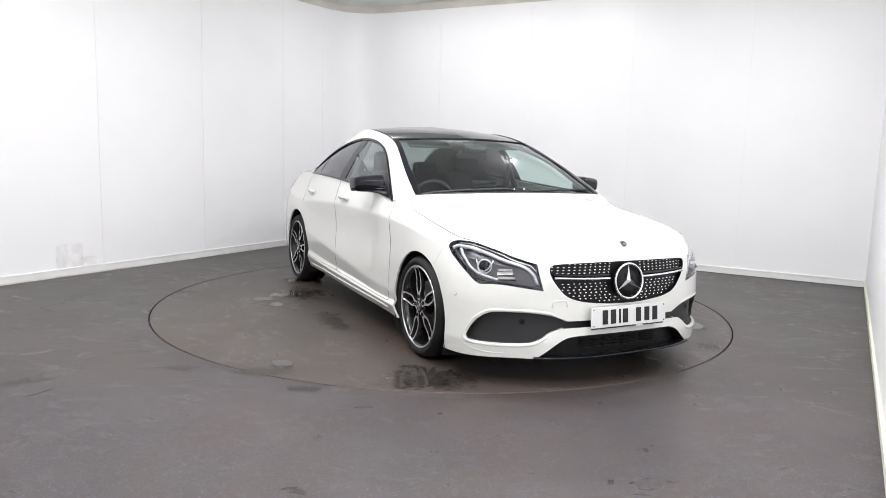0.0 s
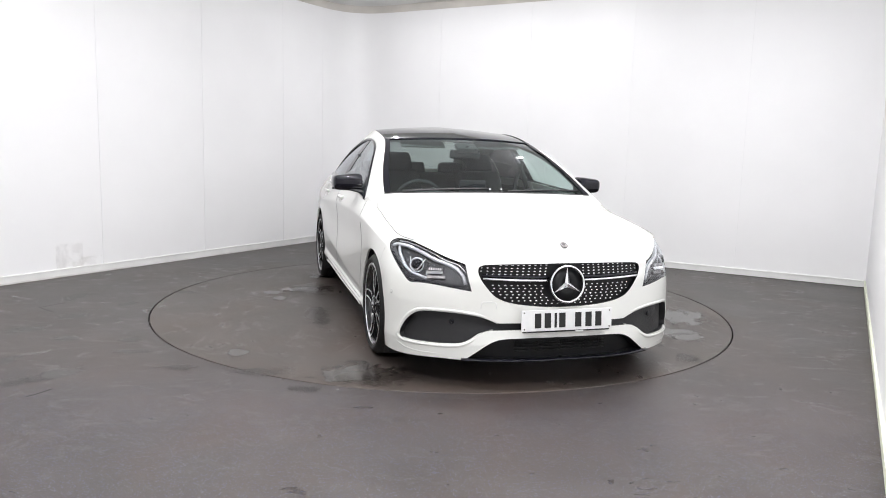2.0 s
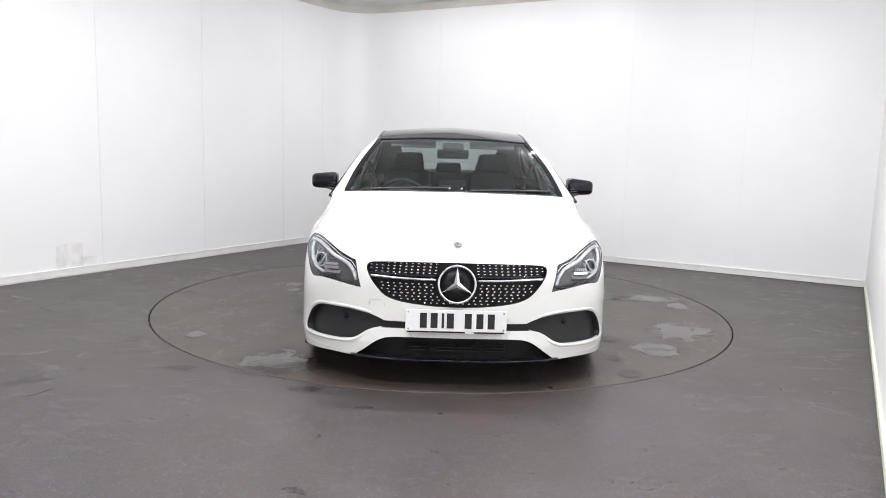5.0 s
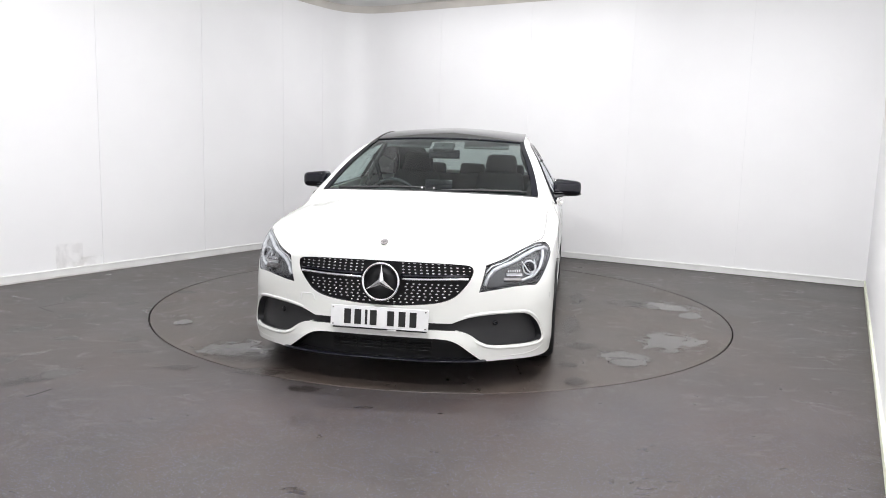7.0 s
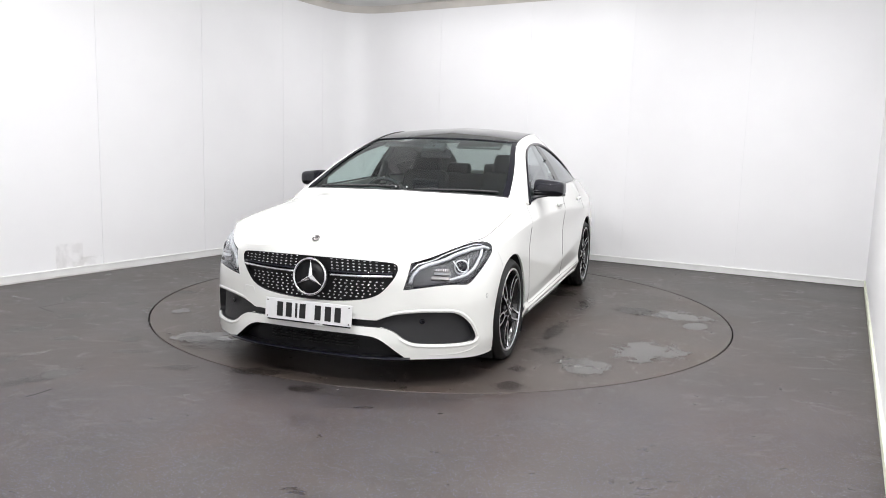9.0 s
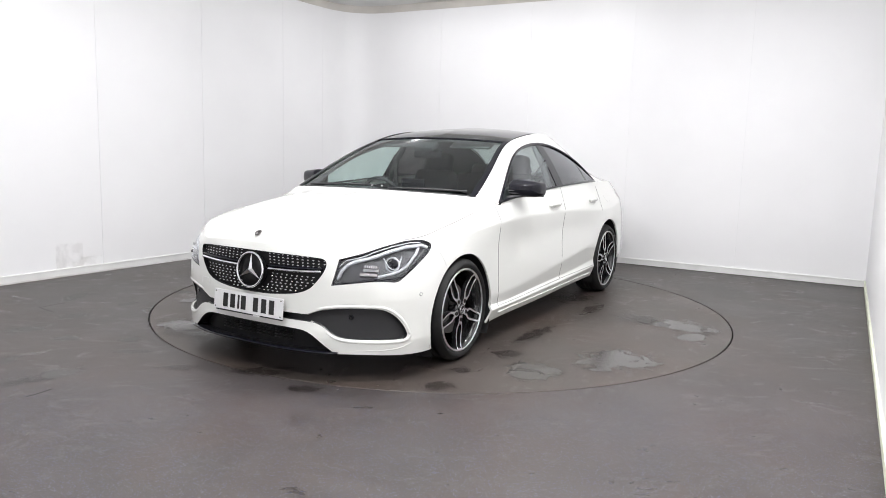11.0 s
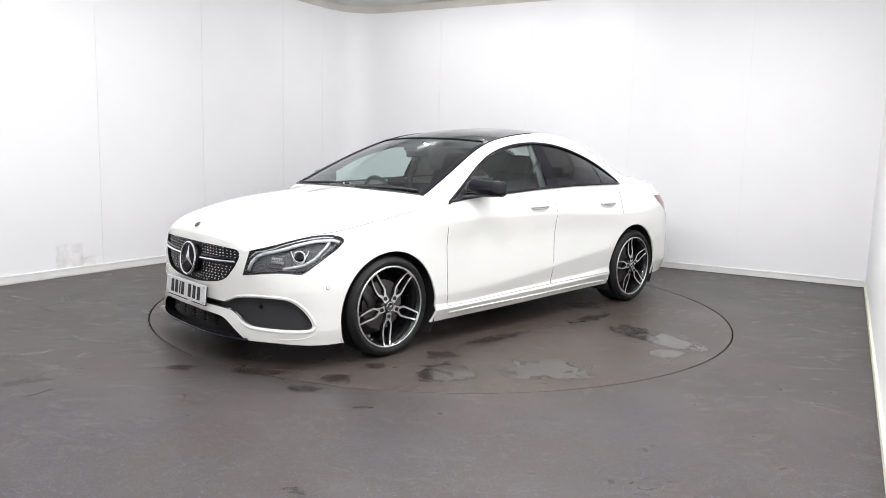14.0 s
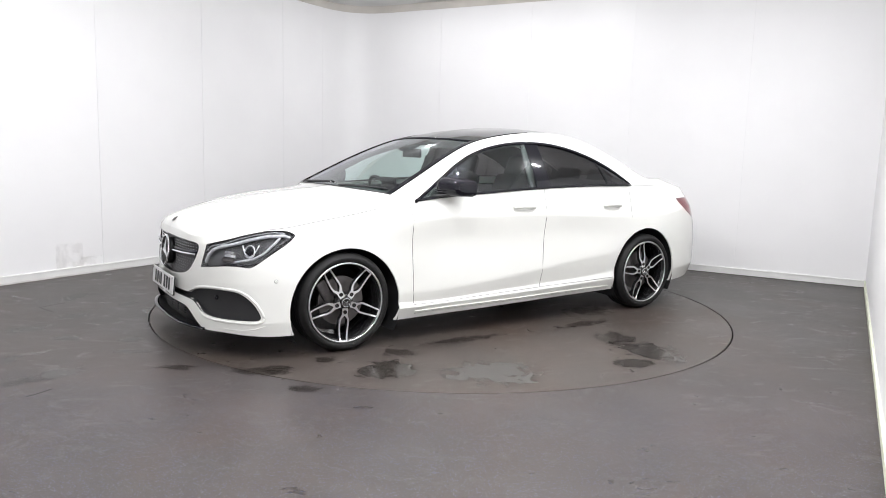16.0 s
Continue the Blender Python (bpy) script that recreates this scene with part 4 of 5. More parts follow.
def spoke_mesh():
    """One twin spoke: a narrow loop from the hub to the rim, machined on its face and black on its flanks."""
    outer = [(0.036, 0.0185), (0.052, 0.0195), (0.074, 0.0190), (0.090, 0.0255), (0.106, 0.0330), (0.125, 0.0350), (0.160, 0.0335), (0.200, 0.0300), (0.2400, 0.0265)]
    inner = [(0.084, 0.0020), (0.088, 0.0060), (0.096, 0.0120), (0.108, 0.0205), (0.125, 0.0235), (0.160, 0.0225), (0.200, 0.0195), (0.220, 0.0180), (0.2320, 0.0165)]
    def ring(line):
        return [(r, w) for r, w in line] + [(r, -w) for r, w in reversed(line)]
    o, i = ring(outer), ring(inner)
    n = len(o)
    v = []
    for depth in (0.0, -0.026):
        for loop_pts in (o, i):
            for r, w in loop_pts:
                dish = -0.008 * max(0.0, 1 - abs(r - 0.15) / 0.10) * (1 if depth == 0 else 0.5) - 0.012 + (0.008 if r > 0.22 else 0.0)
                shrink = 1.0 if depth == 0 else (1.10 if loop_pts is o else 0.82)
                v.append((w * shrink, dish + depth, r))
    f, idx = [], []
    for k in range(n):
        q = (k + 1) % n
        f.append((k, q, n + q, n + k)); idx.append(0)
        f.append((k, 2 * n + k, 2 * n + q, q)); idx.append(1)
        f.append((n + k, n + q, 3 * n + q, 3 * n + k)); idx.append(1)
    me = mesh_of("spoke", v, f, M_ALLOY, False)
    me.materials.append(M_RIMBLK)
    for p, k in zip(me.polygons, idx):
        p.material_index = k
    return me


SPOKE = spoke_mesh()
TYRE = mesh_of("tyre", *lathe(tyre_profile(), 96), M_RUBBER)
RIM = mesh_of("rim", *lathe([(RR - 0.002, -0.004), (RR - 0.008, -0.006), (RR - 0.016, -0.03), (RR - 0.03, -0.07), (RR - 0.034, -0.20), (RR - 0.028, -0.20), (RR - 0.002, -0.03)], 96), M_RIMBLK)
LIP = mesh_of("rim_edge", *lathe([(RR + 0.005, 0.0), (RR - 0.0045, 0.002), (RR - 0.0060, -0.004), (RR + 0.003, -0.010)], 96), M_ALLOY)
DISC = mesh_of("brake_disc", *lathe([(0.05, -0.085), (0.152, -0.085), (0.152, -0.108), (0.05, -0.108)], 64), M_DISC, False)
HUBB = mesh_of("hub", *lathe([(0.001, -0.018), (0.050, -0.018), (0.054, -0.024), (0.058, -0.075), (0.001, -0.075)], 40), M_RIMBLK)
CAP = mesh_of("hub_cap", *lathe([(0.001, -0.006), (0.024, -0.006), (0.0245, -0.006), (0.0310, -0.003), (0.034, -0.006), (0.036, -0.02), (0.001, -0.02)], 40), M_RIMBLK)
CAPRING = mesh_of("cap_ring", *lathe([(0.0235, -0.006), (0.0250, -0.0025), (0.0275, -0.0025), (0.0290, -0.006)], 40), M_CHROME)
BOLT = mesh_of("wheel_bolt", *lathe([(0.001, -0.014), (0.0065, -0.014), (0.0070, -0.0095), (0.0118, -0.0095), (0.0122, -0.03), (0.001, -0.03)], 16), M_GAP, False)


def star_mesh(name, R, core, thick, material, axis="y"):
    """A plain three-armed star with ridged arms."""
    v, f = [], []
    ring = []
    for k in range(6):
        a = math.pi / 2 + k * math.pi / 3
        r = R if k % 2 == 0 else core
        ring.append((r * math.cos(a), r * math.sin(a)))
    for x, z in ring:
        v.append((x, 0.0, z))
    v.append((0, thick, 0))
    for k in range(6):
        f.append((k, (k + 1) % 6, 6))
    me = mesh_of(name, v, f, material, False)
    return me


CAPSTAR = star_mesh("emblem", 0.022, 0.0045, 0.004, M_CHROME)


def wheel(x, side, spin):
    root = part("wheel", TYRE, None, car, "black tyre on a twin-spoke alloy wheel, machined and gloss black")
    root.name = "wheel"
    root.matrix_basis = pose(x, 0.878 * side, RT - 0.004, rz=0 if side > 0 else 180)
    part("rim", RIM, None, root, "gloss black alloy rim")
    part("rim_edge", LIP, None, root, "bright machined rim edge")
    part("brake_disc", DISC, None, root)
    part("hub", HUBB, None, root)
    part("cap_ring", CAPRING, None, part("hub_cap", CAP, None, root))
    part("emblem", CAPSTAR, None, root, at=pose(0, -0.004, 0, 0, 180 * 0 + spin, 0))
    for k in range(5):
        part("spoke", SPOKE, None, root, "twin spoke with a machined face", at=pose(0, 0, 0, 0, 72 * k + spin, 0))
        a = radians(72 * k + spin)
        part("wheel_bolt", BOLT, None, root, at=Matrix.Translation((0.060 * math.sin(a), 0.002, 0.060 * math.cos(a))))
    part("brake_caliper", box(0.105 if x > 0 else 0.105, -0.10, 0.06, 0.07, 0.06, 0.16, 0.015, turn=pose(0, 0, 0, 0, 30, 0)), M_DISC, root)
    return root


wheel(1.337, 1, 176)
wheel(-1.35, 1, 11)
wheel(1.337, -1, 12)
wheel(-1.35, -1, -14)

# ---- nose ----
def on_nose(y, z, depth=0.0):
    """A point of the nose at (y, z), pushed in by depth, and its normal."""
    T = TABLE[:110]
    d = (T[..., 1] - abs(y)) ** 2 + (T[..., 2] - z) ** 2
    i, j = np.unravel_index(np.argmin(d), d.shape)
    n = NORMAL[i, j].copy()
    ty, tz = abs(y) - T[i, j, 1], z - T[i, j, 2]
    p = np.array([T[i, j, 0] - (n[1] * ty + n[2] * tz) / max(n[0], 0.2), abs(y), z]) - n * depth
    s = -1 if y < 0 else 1
    return Vector((p[0], s * p[1], p[2])), Vector((n[0], s * n[1], n[2]))


def facing(p, n):
    """A pose at p whose y axis looks along n, z up."""
    y = n.normalized()
    x = y.cross(Vector((0, 0, 1))).normalized()
    z = x.cross(y)
    m = Matrix((x, y, z)).transposed().to_4x4()
    m.translation = p
    return m


grille = part("grille", whole(skin_part("grille", 0.022, 0.0215)), M_GRILLE, car, "gloss black grille with rows of bright studs")
STUD = mesh_of("stud", *lathe([(0.0006, 0.006), (0.0050, 0.0048), (0.0068, 0.0), (0.0006, -0.002)], 8), M_CHROME)
GP = REGIONS["grille"]


def in_grille(y, z, margin):
    c = chart(on_nose(abs(y), z)[0] if y >= 0 else on_nose(abs(y), z)[0])
    sd, _, _ = signed(GP, np.array([c[0]]), np.array([c[1]]))
    return sd[0] < -margin


for r in range(4):
    z = 0.655 - 0.0165 * r
    for k in range(13):
        y = 0.452 - 0.0315 * k + 0.002 * r
        if y < 0.085 or not in_grille(y, z, 0.9) or math.hypot(y, z - 0.557) < 0.118:
            continue
        for s in (1, -1):
            p, n = on_nose(s * y, z, 0.020)
            part("stud", STUD, None, grille, at=facing(p, n) @ Matrix.Diagonal((1.25, 1, 0.8, 1)))
for r in range(7):
    z = 0.548 - 0.0165 * r
    for k in range(28):
        y = 0.0165 * k + (0.00825 if r % 2 else 0) * 2 * 0.5
        if (k + r) % 2 or not in_grille(y, z, 0.9) or math.hypot(y, z - 0.557) < 0.108:
            continue
        for s in ((1, -1) if y > 0.004 else (1,)):
            p, n = on_nose(s * y, z, 0.020)
            part("stud", STUD, None, grille, at=facing(p, n) @ Matrix.Diagonal((1.2, 1, 0.85, 1)))
for s in (1, -1):
    pts = [on_nose(s * y, 0.574 + 0.010 * (y / 0.44) ** 2, -0.004)[0] for y in np.linspace(0.105, 0.446, 14)]
    part("grille_bar", tube(pts, 0.0085, 8, 0.9), M_CHROME, grille, "bright horizontal grille bar")
    pts = [on_nose(s * y, 0.590 + 0.008 * (y / 0.44) ** 2, 0.006)[0] for y in np.linspace(0.10, 0.45, 14)]
    part("bar_backing", tube(pts, 0.009, 8), M_BLACK, grille)
# round emblem: a plain ring with a three-armed star
EM = Vector((2.186, 0, 0.557))
NOSE = facing(EM, Vector((0.985, 0, 0.12)))
emblem = part("emblem_base", lathe([(0.001, -0.004), (0.085, -0.006), (0.085, -0.045), (0.001, -0.045)], 48), M_GRILLE, grille, at=NOSE)
ringv, ringf = lathe([(0.0945 + 0.0068 * math.cos(t), 0.0068 * math.sin(t)) for t in np.linspace(0, 2 * math.pi, 10, endpoint=False)], 56)
part("emblem_ring", (ringv, ringf), M_CHROME, grille, "chrome ring", at=NOSE)
part("emblem_star", star_mesh("emblem_star", 0.090, 0.017, 0.013, M_CHROME), None, grille, "plain chrome three-armed star", at=NOSE)
bp_ = Vector((2.121, 0, 0.757))
part("bonnet_emblem", lathe([(0.0008, 0.0012), (0.012, 0.001), (0.014, 0.002), (0.019, 0.002), (0.0215, 0.0), (0.0008, -0.002)], 32), M_DISC, bonnet, "small round metal emblem", at=facing(bp_, Vector((0.62, 0, 0.78))))

intake = part("side_intake", whole(skin_part("side_intake", 0.036, 0.0355)), M_PLASTIC, front_bumper, "grained black air intake insert")
SURROUND = flowing([(2.145, .368, .356), (2.134, .410, .375), (2.115, .470, .393), (2.069, .587, .407), (1.980, .720, .405), (1.928, .770, .384), (1.876, .810, .328), (1.844, .831, .262), (1.848, .832, .230), (1.895, .805, .214), (2.023, .674, .216), (2.085, .574, .223), (2.112, .512, .246), (2.127, .458, .283), (2.145, .39, .306)], (0, 14))
lip = SURROUND[:14 * 8 + 1:2]
fade = np.clip(1 - np.minimum(np.arange(len(lip)), np.arange(len(lip))[::-1]) / 9.0, 0, 1)[:, None]
both("intake_surround", tube(grid_line(lip, -0.0088 - 0.009 * fade), 0.013, 12, 0.9), M_PAINT, front_bumper, "raised white lip round the air intake")
blade = skin_line([(2.112, .512, .176), (2.056, .619, .172), (1.962, .739, .170), (1.892, .797, .178), (1.838, .832, .200), (1.822, .843, .215)], 0.0)
both("bumper_blade", tube(blade - np.array([0.005, 0.004, 0.0]) * (1 + 1.6 * np.abs(np.linspace(-1, 1, len(blade)))[:, None] ** 4), 0.0085, 10, 0.8), M_PAINT, front_bumper, "raised white edge under the air intake")
lower = part("lower_intake", whole(skin_part("lower_intake", 0.06, 0.0595)), M_GRILLE, front_bumper, "black lower air intake")
for r in range(4):
    z = 0.196 + 0.016 * r
    for a, b in ((-0.27, -0.14), (-0.13, -0.005), (0.005, 0.13), (0.14, 0.27)):
        pts = [on_nose(y, z, 0.044)[0] for y in np.linspace(a, b, 5)]
        part("intake_slat", tube(pts, 0.0036, 6), M_GRILLE, lower)
lip_pts = [on_nose(y, 0.155, -0.006 + 0.03 * max(0, abs(y) - 0.5))[0] for y in np.linspace(-0.545, 0.545, 41)]
part("chin_blade", tube(lip_pts, 0.016, 10, 0.45), M_BLACK, front_bumper, "gloss black chin blade")
for s in (1, -1):
    p, n = on_nose(s * 0.60, 0.345, 0.030)
    part("parking_sensor", lathe([(0.001, 0.003), (0.012, 0.003), (0.014, 0.0), (0.001, -0.004)], 20), M_BLACK, intake, at=facing(p, n))
    c = chart((1.775, .867, .468))
    p, n = Vector(TABLE[int(c[0]), int(c[1])]), Vector(NORMAL[int(c[0]), int(c[1])])
    p.y *= s
    n.y *= s
    part("parking_sensor", lathe([(0.001, 0.002), (0.0095, 0.002), (0.0105, 0.0005), (0.012, 0.0005), (0.001, -0.004)], 20), M_FAINT, front_bumper, at=facing(p, n))
    part("sensor_face", lathe([(0.001, 0.0022), (0.0078, 0.0020), (0.0088, 0.0005), (0.001, -0.004)], 20), M_PAINT, front_bumper, at=facing(p, n))
# towing-eye cover on the car's right
cover = [on_nose(y, z, -0.0006)[0] for y, z in [(-0.455, .425), (-0.452, .455), (-0.445, .462), (-0.385, .462), (-0.377, .455), (-0.372, .428)]]
part("tow_cover_seam", tube(cover, 0.0016, 5), M_JOINT, front_bumper)

plate = part("number_plate", box(0, 0, 0, 0.52, 0.008, 0.111, 0.003), M_PLATE, front_bumper, "white front number plate", smooth=False)
plate.matrix_basis = Matrix.Translation((2.204, 0, 0.3705)) @ pose(0, 0, 0, 0, -5.2, 0) @ pose(0, 0, 0, 0, 0, 90)
part("plate_holder", box(0, 0.010, -0.008, 0.50, 0.012, 0.112, 0.003), M_PLASTIC, plate, smooth=False)
for k, x in enumerate([-0.168, -0.113, -0.068, -0.030, 0.062, 0.122, 0.180]):
    part("plate_bar", box(x, -0.0048, 0.0, 0.013 if k == 2 else 0.036, 0.0016, 0.077), M_INK, plate, "plain black bar", smooth=False)
for x in (-0.245, 0.245):
    for z in (-0.043, 0.043):
        part("plate_screw", lathe([(0.0005, 0.0), (0.004, 0.0), (0.004, 0.003), (0.0005, 0.003)], 10), M_DISC, plate, at=Matrix.Translation((x, -0.0062, z)))
part("plate_clip", box(0.07, -0.003, -0.061, 0.045, 0.006, 0.008), M_PLATE, plate, smooth=False)

# ---- headlights ----
def headlight_parts():
    housing_vf = skin_part("headlight", 0.030, 0.0295)
    lens_vf = skin_part("headlight", 0.003, 0.002)
    out = []
    for s in (1, -1):
        hv = housing_vf if s > 0 else flip_y(housing_vf)
        lv = lens_vf if s > 0 else flip_y(lens_vf)
        root = part("headlight", hv, M_LAMPGREY, car, "clear headlight with grey housing and white light guides")
        part("lens", lv, M_LENS, root, "clear lens")

        def line(pts, lift, r, flat, material, name, n=24):
            P = skin_line(pts, lift)
            P[:, 1] *= s
            return part(name, tube(P, r, 8, flat), material, root)

        line([(2.088, .532, .547), (2.077, .546, .593), (2.055, .575, .628), (2.005, .631, .657), (1.899, .710, .693), (1.791, .774, .721), (1.710, .815, .725), (1.681, .835, .712)], -0.014, 0.0122, 0.9, M_LED, "light_guide")
        line([(2.080, .528, .610), (2.045, .566, .652), (1.936, .660, .692), (1.850, .718, .719), (1.760, .770, .736), (1.700, .804, .736)], -0.010, 0.0060, 0.7, M_CHROME, "lamp_trim")
        line([(1.735, .812, .712), (1.772, .812, .672), (1.825, .805, .622), (1.885, .778, .588), (1.930, .745, .576), (1.985, .695, .562)], -0.014, 0.0090, 0.9, M_LED, "light_guide")
        line([(1.700, .826, .704), (1.725, .828, .676), (1.775, .818, .642), (1.82, .805, .605)], -0.018, 0.0095, 0.9, M_LAMPGREY, "lamp_trim")
        line([(1.930, .718, .672), (1.924, .742, .622), (1.903, .763, .600), (1.872, .777, .622), (1.846, .775, .672)], -0.012, 0.0058, 0.8, M_CHROME, "light_guide")
        line([(1.675, .842, .708), (1.712, .842, .670), (1.780, .828, .618), (1.850, .803, .566), (1.905, .772, .548), (1.980, .706, .550), (2.075, .548, .528)], -0.012, 0.0070, 0.8, M_BLACK, "lamp_trim")

        def centre(p, depth):
            c = chart(p)
            q, n = Vector(TABLE[int(c[0]), int(c[1])]), Vector(NORMAL[int(c[0]), int(c[1])])
            q, n = Vector((q.x, q.y * s, q.z)), Vector((n.x, n.y * s, n.z))
            return facing(q - n * depth, (n + Vector((0.9, 0, 0))).normalized())

        m = centre((1.892, .756, .634), 0.016)
        part("projector_ring", lathe([(0.036 + 0.005 * math.cos(t), 0.005 * math.sin(t)) for t in np.linspace(0, 2 * math.pi, 8, endpoint=False)], 32), M_LED, root, at=m)
        part("projector", lathe([(0.0008, 0.018), (0.015, 0.015), (0.026, 0.007), (0.032, -0.006), (0.040, -0.012), (0.0008, -0.02)], 32), M_BLACK, root, at=m)
        for k, (p, wide, high, tip) in enumerate((((1.980, .682, .622), 0.080, 0.014, 20), ((1.988, .682, .602), 0.088, 0.020, 28), ((2.000, .672, .578), 0.096, 0.020, 36))):
            m = centre(p, 0.017)
            mod = part("reflector_step", box(0, 0, 0, wide, 0.016, high, 0.003, turn=pose(0, 0, 0, tip, 0, 0)), M_CHROME if k == 1 else M_DISC, root, "stepped bright reflector", smooth=False, at=m)
            if k == 0:
                for f_ in range(6):
                    part("reflector_fin", box(-0.030 + 0.012 * f_, 0.008, 0.004, 0.003, 0.012, 0.014), M_ALLOY, mod, smooth=False)
        out.append(root)
    return out


headlight_parts()
tv = skin_part("tail_light", 0.0, 0.02)
both("tail_light", tv, M_RED, None, "dark red tail light")

# ---- door handles, skirts, small seams ----
def handle(x, z):
    c = chart((x, 0.87, z))
    q, n = Vector(TABLE[int(c[0]), int(c[1])]), Vector(NORMAL[int(c[0]), int(c[1])])
    for s in (1, -1):
        owner = PANELS[("front_door" if x > -0.3 else "rear_door") + "_ob"][0 if s > 0 else 1]
        p, m = Vector((q.x, q.y * s, q.z)), Vector((n.x, n.y * s, n.z))
        F = facing(p, m)
        bm = bmesh.new()
        bmesh.ops.create_uvsphere(bm, u_segments=24, v_segments=12, radius=1)
        bmesh.ops.scale(bm, vec=(0.105, 0.004, 0.030), verts=bm.verts)
        part("handle_cup", bm, M_PAINT, owner, at=F @ Matrix.Translation((0, -0.001, -0.004)))
        pts = [F @ Vector((k, 0.012 + 0.012 * (1 - (k / 0.105) ** 2), 0.006)) for k in np.linspace(-0.10, 0.10, 15)]
        part("handle", tube(pts, 0.0135, 10, 0.75, up=(0, s, 0)), M_PAINT, owner, "white pull handle")
        # thin grey bar that draws the shade below the pull handle
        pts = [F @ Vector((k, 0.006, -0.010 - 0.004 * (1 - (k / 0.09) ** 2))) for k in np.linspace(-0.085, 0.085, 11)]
        part("handle_shade", tube(pts, 0.0016, 6), M_FAINT, owner)


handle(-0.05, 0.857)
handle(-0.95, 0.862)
skirt_pts = [(x, 0.88, 0.188 + 0.022 * (0.9 - x) / 1.8) for x in np.linspace(0.84, -0.93, 20)]
for s in (0, 1):
    P = skin_line(skirt_pts, 0.002)
    if s:
        P[:, 1] *= -1
    part("skirt_crease", tube(P, 0.007, 8, 0.7), M_PAINT, PANELS["side_skirt_ob"][s])
    Q = skin_line([(x, 0.87, z - 0.016) for x, _, z in skirt_pts], -0.0005)
    if s:
        Q[:, 1] *= -1
    part("skirt_line", tube(Q, 0.0016, 5), M_FAINT, PANELS["side_skirt_ob"][s])
fl = skin_line([(-1.355, .84, .885), (-1.362, .86, .845), (-1.385, .868, .830), (-1.48, .864, .826), (-1.51, .86, .838)], -0.0008)
part("fuel_flap_seam", tube(fl, 0.0018, 5), M_FAINT, car)

# ---- door mirrors ----
def mirror_shell():
    bm = box(0, 0, 0, 0.165, 0.190, 0.114, 0.042, 5)
    for v in bm.verts:
        k = (v.co.y + 0.09) / 0.18
        v.co.x = v.co.x * (1.0 - 0.18 * k) - 0.055 * k
        v.co.z = v.co.z * (1.06 - 0.34 * k) + 0.006 if v.co.z > 0 else v.co.z * (1.0 - 0.06 * k)
        if v.co.x > 0:
            v.co.x += 0.02 * (1 - (v.co.z / 0.06) ** 2)
    return bm


for s in (1, -1):
    bm = mirror_shell()
    bmesh.ops.translate(bm, vec=(0.585, 0.922, 0.996), verts=bm.verts)
    if s < 0:
        bmesh.ops.scale(bm, vec=(1, -1, 1), verts=bm.verts)
        bmesh.ops.reverse_faces(bm, faces=bm.faces[:])
    mir = part("door_mirror", bm, M_BLACK, car, "gloss black door mirror")
    pts = [(0.640, 0.835, .975), (0.625, 0.90, .976), (0.59, 0.96, .976), (0.545, 1.008, .975)]
    for drop in (0.0, 0.016):
        part("indicator", tube([(x + 0.046 - 0.02 * i, y * s, z + 0.008 - drop) for i, (x, y, z) in enumerate(pts)], 0.0036, 8), M_LAMPGREY, mir, "thin grey indicator strip")
    base = tube([(0.70, 0.825 * s, .935), (0.66, 0.86 * s, .943), (0.61, 0.90 * s, .951), (0.55, 0.96 * s, .953), (0.50, 1.0 * s, .953)], 0.026, 10, 0.45)
    part("mirror_foot", base, M_PLASTIC, mir, "black plastic mirror foot")
    tri = [(0.845, .850, .905), (0.60, .834, .922), (0.60, .79, 1.035), (0.69, .80, .995)]
    v = [(a, b * s, c) for a, b, c in tri] + [(a, (b - 0.02) * s, c) for a, b, c in tri]
    f = [(0, 1, 2, 3), (7, 6, 5, 4), (0, 4, 5, 1), (1, 5, 6, 2), (2, 6, 7, 3), (3, 7, 4, 0)]
    part("mirror_corner", (v, f if s < 0 else [q[::-1] for q in f]), M_PLASTIC, mir, smooth=False)
    glass_v = [(0.508, 0.86 * s, .962), (0.478, 0.995 * s, .962), (0.478, 0.99 * s, 1.036), (0.508, 0.86 * s, 1.040)]
    part("mirror_glass", (glass_v, [(0, 1, 2, 3)]), M_CHROME, mir, smooth=False)

# ---- wipers and scuttle ----
part("scuttle", tube([p + np.array([-0.012, 0, -0.002]) for p in np.concatenate([ws_base[::-1] * np.array([1, -1, 1]), ws_base[1:]])], 0.014, 8, 0.6), M_PLASTIC, car, "black plastic scuttle at the foot of the windscreen")
for y0, y1 in ((-0.62, -0.02), (0.10, 0.66)):
    pts = []
    for k in np.linspace(0, 1, 9):
        y = y0 + (y1 - y0) * k
        x = 1.02 - 0.055 * (y / 0.73) ** 2 - 0.03 * math.sin(k * math.pi * 0.5)
        pts.append((x, y, 0.972 + 0.014 * math.sin(k * math.pi * 0.5) - 0.012 * (y / 0.73) ** 2))
    part("wiper", tube(pts, 0.0075, 6), M_PLASTIC, car, "black wiper blade")
for k in (-0.03, 0.05):
    part("washer_jet", lathe([(0.001, 0.006), (0.006, 0.005), (0.008, 0.0), (0.001, -0.003)], 12), M_CHROME, car, at=facing(Vector((1.022, k, 0.985)), Vector((0.9, 0, 0.4))))

# ---- cabin ----
def lofted(sections):
    """A closed skin through ring sections of equal length."""
    n = len(sections[0])
    v = [p for s in sections for p in s]
    f = []
    for i in range(len(sections) - 1):
        for k in range(n):
            q = (k + 1) % n
            f.append((i * n + k, i * n + q, (i + 1) * n + q, (i + 1) * n + k))
    f += [tuple(range(n))[::-1], tuple(range((len(sections) - 1) * n, len(sections) * n))]
    return v, f


